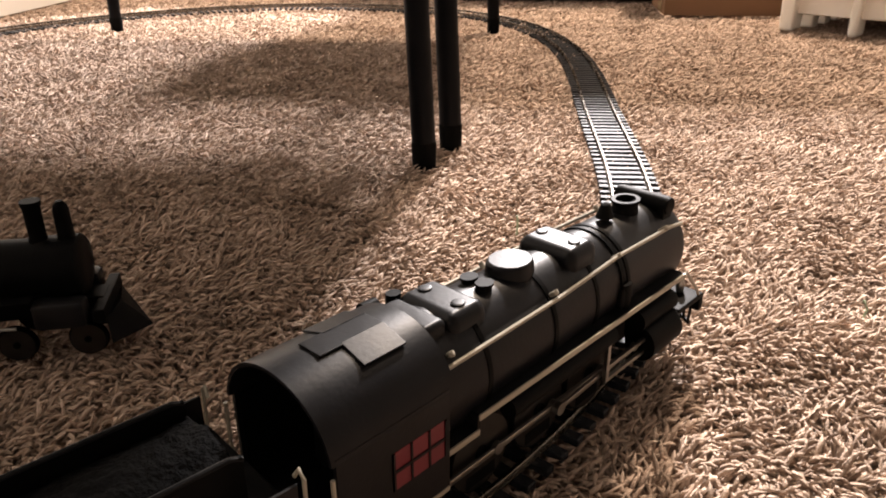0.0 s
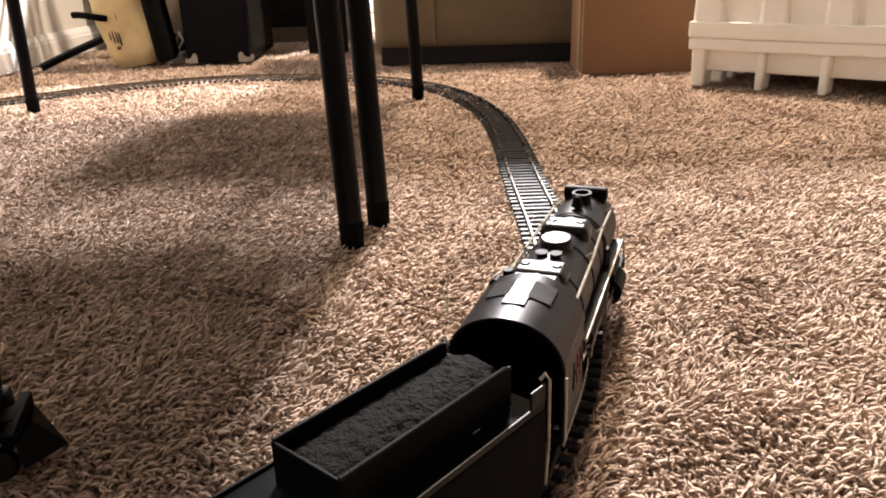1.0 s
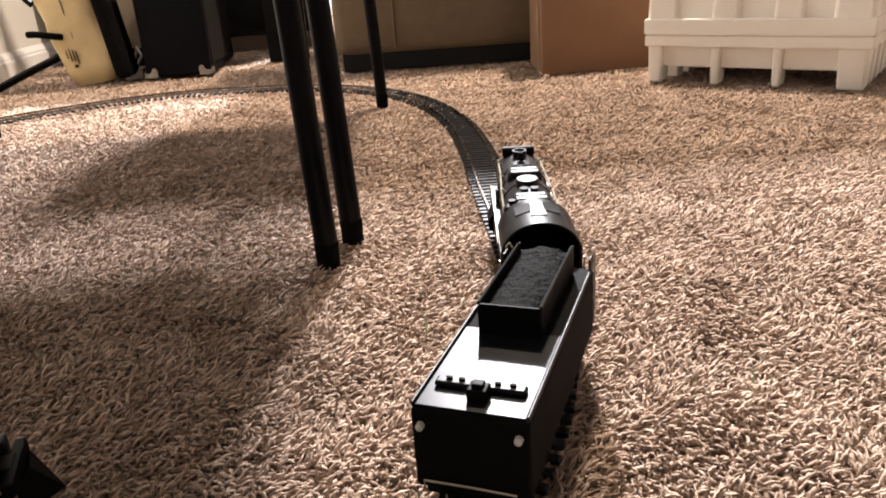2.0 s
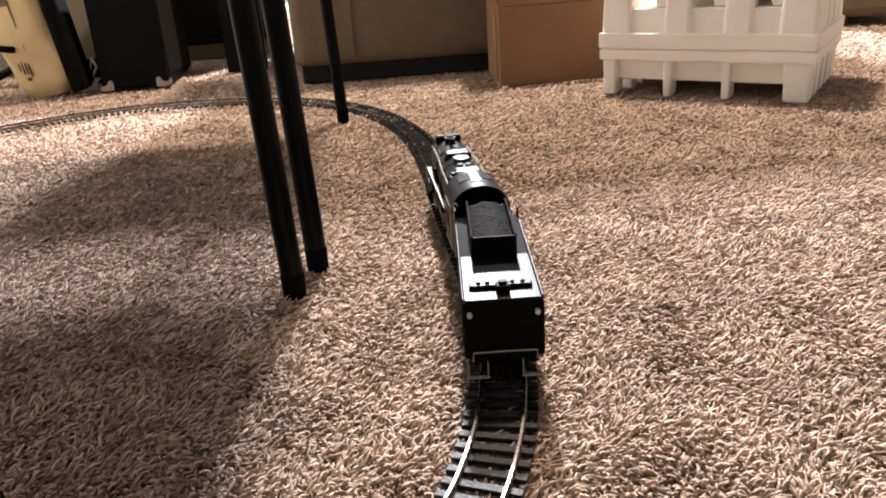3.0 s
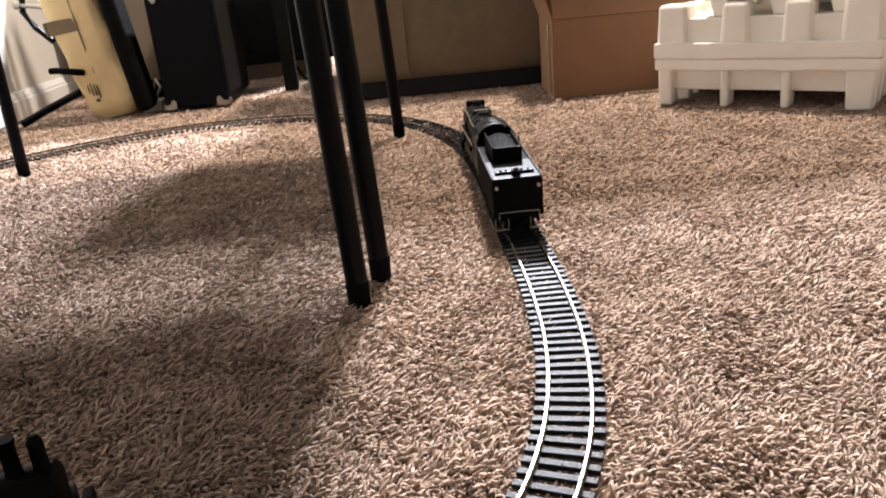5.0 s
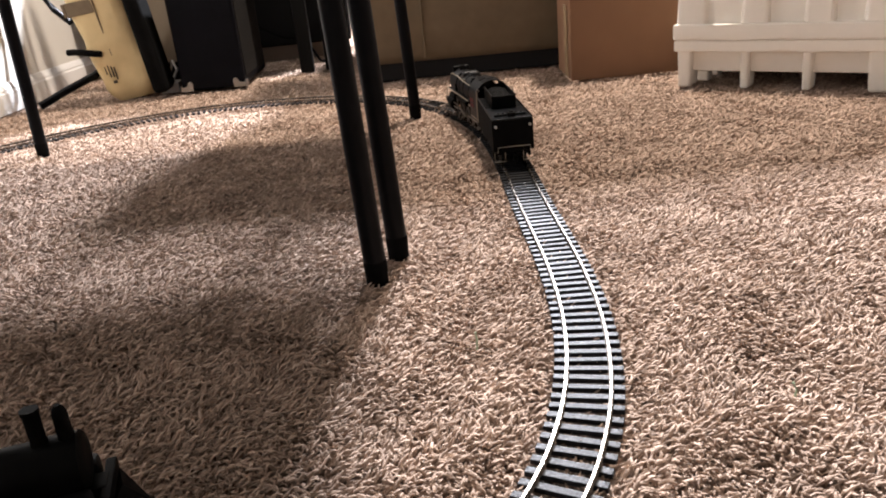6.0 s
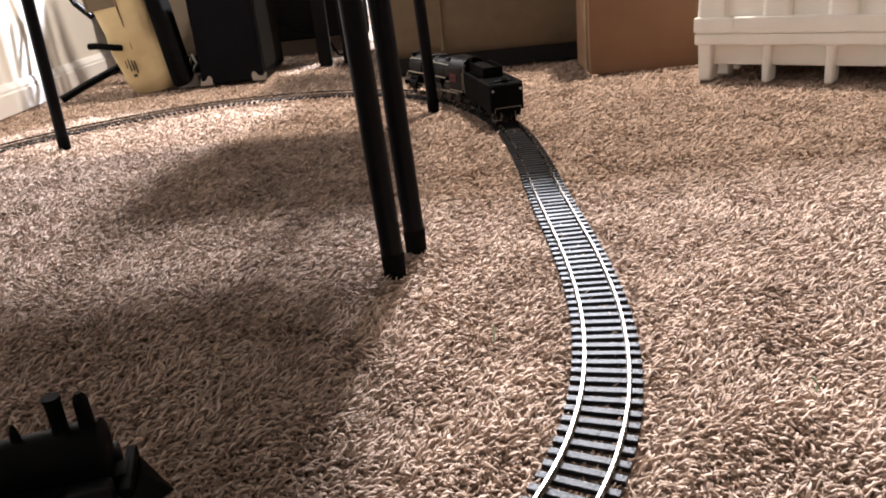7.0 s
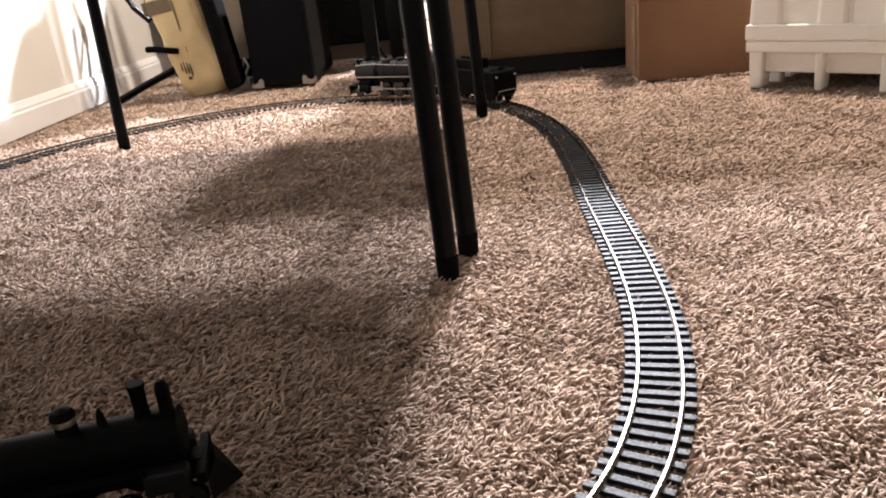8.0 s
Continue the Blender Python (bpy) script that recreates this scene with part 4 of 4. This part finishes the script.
# ---- canvas bag ----
def build_bag():
    t = thing("canvas_bag", "tan canvas bag with a brown strap leaning upright by the wall", "bag", pose(-0.645, 2.251, 0, 0, -7.0, 0))

    def body(x0, x1, y0, y1, h, z0, bulge):
        bm = bmesh.new()
        n, mz = 28, 26
        rings = []
        for j in range(mz + 1):
            u = j / mz
            z = z0 + h * u
            k = 1 - 0.30 * max(0, 1 - u / 0.10) ** 2 - 0.35 * max(0, (u - 0.93) / 0.07) ** 2
            ring = []
            for i in range(n):
                a = 2 * math.pi * i / n
                ca, sa = math.cos(a), math.sin(a)
                ex = 0.55
                px = math.copysign(abs(ca) ** ex, ca) * (x1 - x0) / 2 * k
                if px < 0:
                    px *= 0.60 + 0.40 * min(1, u / 0.42) ** 0.8
                px += 0.006 * math.sin(9 * u) * (ca > 0.3)
                py = math.copysign(abs(sa) ** ex, sa) * (y1 - y0) / 2 * k
                w = bulge * noise.noise((px * 14 + 3, py * 14, z * 9)) + bulge * 0.6 * noise.noise((px * 30, py * 30 + 5, z * 22))
                ring.append(bm.verts.new(((x0 + x1) / 2 + px * (1 + w), (y0 + y1) / 2 + py * (1 + w), z)))
            rings.append(ring)
        for a, b in zip(rings, rings[1:]):
            for i in range(n):
                bm.faces.new((a[i], a[(i + 1) % n], b[(i + 1) % n], b[i]))
        bm.faces.new(rings[0])
        bm.faces.new(rings[-1])
        return bm

    part("canvas_body", body(-0.104, 0.062, -0.064, 0.075, 0.52, -0.003, 0.13), M_BAG, t)
    bm = bmesh.new()
    box(bm, (0.083, -0.060, 0.262), (0.042, 0.110, 0.525), 0.014, segs=3)
    part("back_panel", bm, M_RUBBER, t, "black padded back panel")
    bm = bmesh.new()
    for z in (0.255,):
        box(bm, (-0.062, -0.0615, z), (0.070, 0.008, 0.036), 0.002)
        box(bm, (-0.1035, -0.005, z), (0.008, 0.110, 0.036), 0.002)
    part("strap", bm, M_STRAP, t, "brown webbing strap")
    bm = bmesh.new()
    tube(bm, [(-0.022, -0.0655, 0.12), (-0.023, -0.0665, 0.22), (-0.022, -0.0655, 0.34), (-0.020, -0.064, 0.46)], 0.0022, 6)
    part("zip", bm, M_STRAP, t)
    bm = bmesh.new()
    for k, (dx, ln) in enumerate(((-0.052, 0.034), (-0.044, 0.040), (-0.036, 0.030), (-0.029, 0.034))):
        box(bm, (dx, -0.0640, 0.092 - 0.006 * k), (0.0028, 0.0040, ln))
    box(bm, (-0.038, -0.0625, 0.052), (0.010, 0.0060, 0.008), 0.0004)
    part("print", bm, M_INK, t, "illegible dark printed lettering")
    bm = bmesh.new()
    tube(bm, [(-0.128, -0.072, 0.153), (-0.110, -0.078, 0.151), (-0.085, -0.080, 0.144), (-0.062, -0.078, 0.136), (-0.048, -0.066, 0.131)], 0.0085, 12)
    part("handle", bm, M_RUBBER, t, "black rounded carrying handle")


build_bag()


# ---- black stand by the wall ----
def build_stand():
    t = thing("instrument_stand", "black tubular folding stand beside the bag", "stand", pose(-0.814, 2.343, 0))
    bm = bmesh.new()
    tube(bm, [(-0.085, -0.165, 0.004), (-0.02, -0.125, 0.034), (0.05, -0.09, 0.062), (0.11, -0.02, 0.095)], 0.0105, 10)
    part("leg", bm, M_LEG, t)
    bm = bmesh.new()
    tube(bm, [(0.10, 0.03, 0.08), (0.07, 0.04, 0.30), (0.06, 0.04, 0.60)], 0.012, 10)
    part("post", bm, M_LEG, t)
    bm = bmesh.new()
    tube(bm, [(-0.05, 0.02, 0.42), (-0.062, 0.02, 0.36), (-0.074, 0.02, 0.29), (-0.050, 0.02, 0.245), (-0.014, 0.02, 0.205), (0.012, 0.02, 0.215), (0.016, 0.02, 0.29), (0.002, 0.02, 0.345), (-0.02, 0.02, 0.40)], 0.009, 10)
    part("yoke", bm, M_LEG, t)
    bm = bmesh.new()
    cyl(bm, (-0.085, 0.01, 0.31), (0.0, 0.01, 0.295), 0.006, seg=12)
    cyl(bm, (-0.088, 0.01, 0.31), (-0.072, 0.01, 0.308), 0.011, seg=12)
    part("clamp_bolt", bm, M_CHROME, t, "bright metal clamp bolt")


build_stand()


# ---- dark desk behind ----
CABINET_Y = 2.86


def build_desk():
    t = thing("side_table", "small black table with square legs in the shade", "table", pose(-0.190, 2.347, 0))
    for x in (0.0, 0.075):
        bm = bmesh.new()
        box(bm, (x + 0.012, 0.02, 0.241), (0.040, 0.05, 0.49), 0.004)
        part("leg", bm, M_DESK, t)
    # unseen top added over the legs; its height places its shadow's edge
    bm = bmesh.new()
    box(bm, (0.09, 0.14, 0.501), (0.24, 0.30, 0.03), 0.004)
    part("desktop", bm, M_DESK, t)
    k = thing("low_cabinet", "low plain black cabinet standing in the shade", "cabinet", pose(-0.30, CABINET_Y, 0))
    bm = bmesh.new()
    box(bm, (-0.16, 0, 0.345), (0.84, 0.28, 0.60), 0.004)
    part("body", bm, M_DESK, k)
    bm = bmesh.new()
    box(bm, (-0.16, 0.01, 0.020), (0.80, 0.24, 0.054), 0.002)
    part("plinth", bm, M_TAUPE, k, "taupe plinth")
    for x in (-0.369, 0.049):
        bm = bmesh.new()
        box(bm, (x, -0.149, 0.345), (0.412, 0.018, 0.585), 0.003)
        part("door", bm, M_DESK, k)
    c = thing("power_cable", "thin black cable hanging in the shade", "cable", pose(-0.278, 2.574, 0))
    bm = bmesh.new()
    tube(bm, [(-0.10, 0.1, 0.30), (-0.085, 0.08, 0.19), (-0.05, 0.05, 0.115), (0.02, 0.02, 0.082), (0.09, 0, 0.075), (0.13, 0, 0.0), (0.15, 0, -0.002)], 0.004, 8)
    part("cord", bm, M_RUBBER, c)
    p = thing("plug_box", "pale grey plastic power adaptor on the carpet", "adaptor", pose(-0.556, 2.251, 0))
    bm = bmesh.new()
    box(bm, (0, 0, 0.010), (0.050, 0.07, 0.028), 0.004)
    part("case", bm, M_GREY, p)
    bm = bmesh.new()
    tube(bm, [(0.0, 0.02, 0.026), (0.01, 0.05, 0.05), (-0.01, 0.10, 0.07), (-0.04, 0.15, 0.02)], 0.004, 8)
    part("lead", bm, M_GREY, p)


build_desk()


def build_board():
    t = thing("wooden_board", "taupe board standing upright between the bag and amplifier", "board", pose(-0.597, 2.435, 0, 0, 0, 6))
    bm = bmesh.new()
    box(bm, (0, 0, 0.36), (0.16, 0.02, 0.60), 0.004)
    part("panel", bm, M_TAUPE, t)
    bm = bmesh.new()
    box(bm, (0, 0.01, 0.028), (0.20, 0.05, 0.06), 0.004)
    part("foot", bm, M_DESK, t)
    o = thing("ottoman", "olive brown upholstered ottoman on the carpet", "ottoman", pose(1.761, 2.286, 0, 0, 0, -20))
    bm = bmesh.new()
    box(bm, (0, 0, 0.215), (0.34, 0.34, 0.39), 0.03, segs=3)
    part("cushion", bm, M_SOFA, o)
    for x in (-0.13, 0.13):
        for y in (-0.13, 0.13):
            bm = bmesh.new()
            cyl(bm, (x, y, -0.004), (x, y, 0.03), 0.018)
            part("leg", bm, M_DARK, o)


build_board()

# ---- bits on the carpet ----
def thread(x, y, pts, label):
    t = thing("loose_thread", label, "thread", pose(x, y, 0), "loose threads")
    bm = bmesh.new()
    tube(bm, pts, 0.0009, 6)
    part("strand", bm, M_GREEN, t)


thread(0.054, 0.518, [(0, 0, -0.002), (0.0008, 0.001, 0.006), (0.0, 0.002, 0.013)], "pale green thread standing in the carpet pile")
thread(0.255, 0.393, [(0, 0, -0.002), (0.0015, 0.001, 0.003), (0.0, 0.004, 0.0075)], "short green thread caught in the carpet pile")


# ---- carpet pile ----
def pile(name, x0, x1, y0, y1, gap, rad, length, sides, rings, seed, sunk, proud, label, strip=False):
    rs = np.random.RandomState(seed)
    gx, gy = np.meshgrid(np.arange(x0, x1, gap), np.arange(y0, y1, gap))
    px = (gx + rs.uniform(-0.5, 0.5, gx.shape) * gap * 1.1).ravel()
    py = (gy + rs.uniform(-0.5, 0.5, gy.shape) * gap * 1.1).ravel()
    keep = (px < 0.80 * py + 0.14) & (px > -0.60 * py - 0.14) & (px > west_x(py) + 0.016) & (px >= x0) & (px < x1) & (py >= y0) & (py < y1)
    px, py = px[keep], py[keep]
    n = len(px)
    # lay of the pile drifts in patches
    flow = np.array([noise.noise((a * 16, b * 16, 1)) * 3.4 for a, b in zip(px[::1], py[::1])])
    az = -0.4 + 0.8 * flow + rs.normal(0, 0.62, n)
    near = np.full(n, 9.0)
    for i in range(0, len(LINE), 3):
        near = np.minimum(near, np.hypot(px - LINE[i, 0], py - LINE[i, 1]))
    if strip:
        k = near < 0.034
        px, py, az, near = px[k], py[k], az[k], near[k]
        n = len(px)
    low = np.clip((0.031 - near) / 0.008, 0, 1)
    ln = length * rs.uniform(0.7, 1.25, n)
    r = rad * rs.uniform(0.75, 1.2, n)
    th0 = np.abs(rs.normal(0.55, 0.3, n))
    th1 = th0 + rs.uniform(0.6, 1.6, n)
    ux, uy = np.cos(az), np.sin(az)
    c = np.zeros((n, rings, 3))
    x, y, z = px.copy(), py.copy(), np.full(n, sunk)
    twist = rs.uniform(0, 6.28, n)
    verts = np.zeros((n, rings, sides, 3))
    prof = np.interp(np.linspace(0, 1, rings), [0, 0.5, 0.85, 1], [0.7, 1.2, 0.85, 0.1])
    lift = np.where(rs.rand(n) < proud, 0.0050, 0.0026 * (rs.rand(n) - 0.5))
    sway = rs.normal(0, 0.35, n)
    curl = rs.uniform(-2.6, 2.6, n)
    for k in range(rings):
        u = k / (rings - 1)
        th = th0 + (th1 - th0) * u
        a2 = az + sway * u * 2
        dx, dy, dz = np.sin(th) * np.cos(a2), np.sin(th) * np.sin(a2), np.cos(th)
        if k:
            st = ln / (rings - 1)
            x, y, z = x + dx * st, y + dy * st, z + dz * st
        zz = np.where(low > 0, np.minimum(z, 0.0035 - 0.0030 * low + lift), z)
        # frame across the strand
        e1 = np.stack([-np.sin(a2), np.cos(a2), np.zeros(n)], 1)
        e2 = np.stack([np.cos(th) * np.cos(a2), np.cos(th) * np.sin(a2), -np.sin(th)], 1)
        for q in range(sides):
            ang = 2 * math.pi * q / sides + twist + curl * u
            ell = 1.0 + 0.35 * np.cos(2 * (2 * math.pi * q / sides))
            off = (np.cos(ang)[:, None] * e1 + np.sin(ang)[:, None] * e2) * ell * (r * prof[k])[:, None]
            verts[:, k, q, :] = np.stack([x, y, zz], 1) + off
    idx = np.arange(n * rings * sides).reshape(n, rings, sides)
    quads = []
    for k in range(rings - 1):
        for q in range(sides):
            q2 = (q + 1) % sides
            quads.append(np.stack([idx[:, k, q], idx[:, k, q2], idx[:, k + 1, q2], idx[:, k + 1, q]], 1))
    quads = np.concatenate(quads)
    caps = idx[:, rings - 1, :]
    me = bpy.data.meshes.new(name)
    nv = n * rings * sides
    me.vertices.add(nv)
    me.vertices.foreach_set("co", verts.reshape(-1).astype(np.float32))
    nl = quads.size + caps.size
    me.loops.add(nl)
    me.loops.foreach_set("vertex_index", np.concatenate([quads.ravel(), caps.ravel()]).astype(np.int32))
    me.polygons.add(len(quads) + n)
    starts = np.concatenate([np.arange(len(quads)) * 4, quads.size + np.arange(n) * sides])
    me.polygons.foreach_set("loop_start", starts.astype(np.int32))
    me.polygons.foreach_set("use_smooth", np.ones(len(quads) + n, dtype=bool))
    me.update(calc_edges=True)
    me.validate()
    me.materials.append(M_TUFT)
    tagged(new(name, me), label, "carpet", kind="stuff")


PILE = "thick beige and brown frieze carpet pile"
pile("carpet_pile", -0.80, 1.05, 0.06, 0.90, 0.0029, 0.00116, 0.0120, 3, 4, 1, -0.0082, 0.27, PILE)
pile("carpet_pile", -1.06, 1.75, 0.90, 1.65, 0.0043, 0.0016, 0.0125, 3, 3, 2, -0.0095, 0.55, PILE)
pile("carpet_pile", -1.10, 2.60, 1.65, 3.00, 0.0066, 0.0021, 0.0145, 3, 3, 3, -0.0130, 0.85, PILE)

pile("carpet_pile", -1.05, 0.25, 1.30, 2.00, 0.0042, 0.0016, 0.0125, 3, 3, 6, -0.0085, 0.75, PILE, True)

# ---- ties, piece by piece ----
bm = bmesh.new()
box(bm, (0, 0, 0), (0.0520, 0.0062, 0.0040), 0.0004, segs=1)
TIE = finish(bm, "tie", M_TIE)
rt = random.Random(4)
s = 0.03
while s < ARC[-1] - 0.03:
    p, d = on_track(s)
    ob = new("tie", TIE)
    ob.parent = track
    sink = 0.0026 * min(1.0, max(0.0, (s - 1.35) / 0.4))
    ob.matrix_local = pose(p.x, p.y, 0.0002 - sink + rt.uniform(-0.0002, 0.0002), rt.uniform(-2, 2), rt.uniform(-0.5, 0.5), math.degrees(math.atan2(-d.x, d.y)) + rt.uniform(-1.2, 1.2))
    s += 0.0129


def motions():
    times = [i / 10 for i in range(81)]
    fine = [i / 30 for i in range(241)]
    walk(tender, [(t, on_rails(train_s(t) - 0.273, train_s(t) - 0.273 + 0.126 * TENDER_Y, 0.048 * TENDER_Y)) for t in times])
    # the locomotive's rear pivot rides ahead of the tender
    walk(loco, [(t, on_rails(train_s(t) - 0.0683 * LOCO_Y, train_s(t) + 0.0467 * LOCO_Y, 0.0683 * LOCO_Y)) for t in times])
    for w, x, y, z, r in SPIN + TENDER_SPIN:
        walk(w, [(t, pose(x, y, z, -math.degrees((train_s(t) - train_s(0)) / r), 0, 0)) for t in fine])
    for rod, x in RODS:
        rows = []
        for t in fine:
            a = -(train_s(t) - train_s(0)) / WHEEL + (0 if x > 0 else math.pi / 2)
            rows.append((t, pose(x, CRANK * math.cos(a), RAIL + WHEEL + CRANK * math.sin(a))))
        walk(rod, rows)
    for rod, x in MAINS:
        rows = []
        for t in fine:
            a = -(train_s(t) - train_s(0)) / WHEEL + (0 if x > 0 else math.pi / 2)
            up = CRANK * math.sin(a)
            rows.append((t, pose(x, AXLES[1] + CRANK * math.cos(a), RAIL + WHEEL + up, math.degrees(math.asin((0.0273 - RAIL - WHEEL - up) / ROD)))))
        walk(rod, rows)


motions()
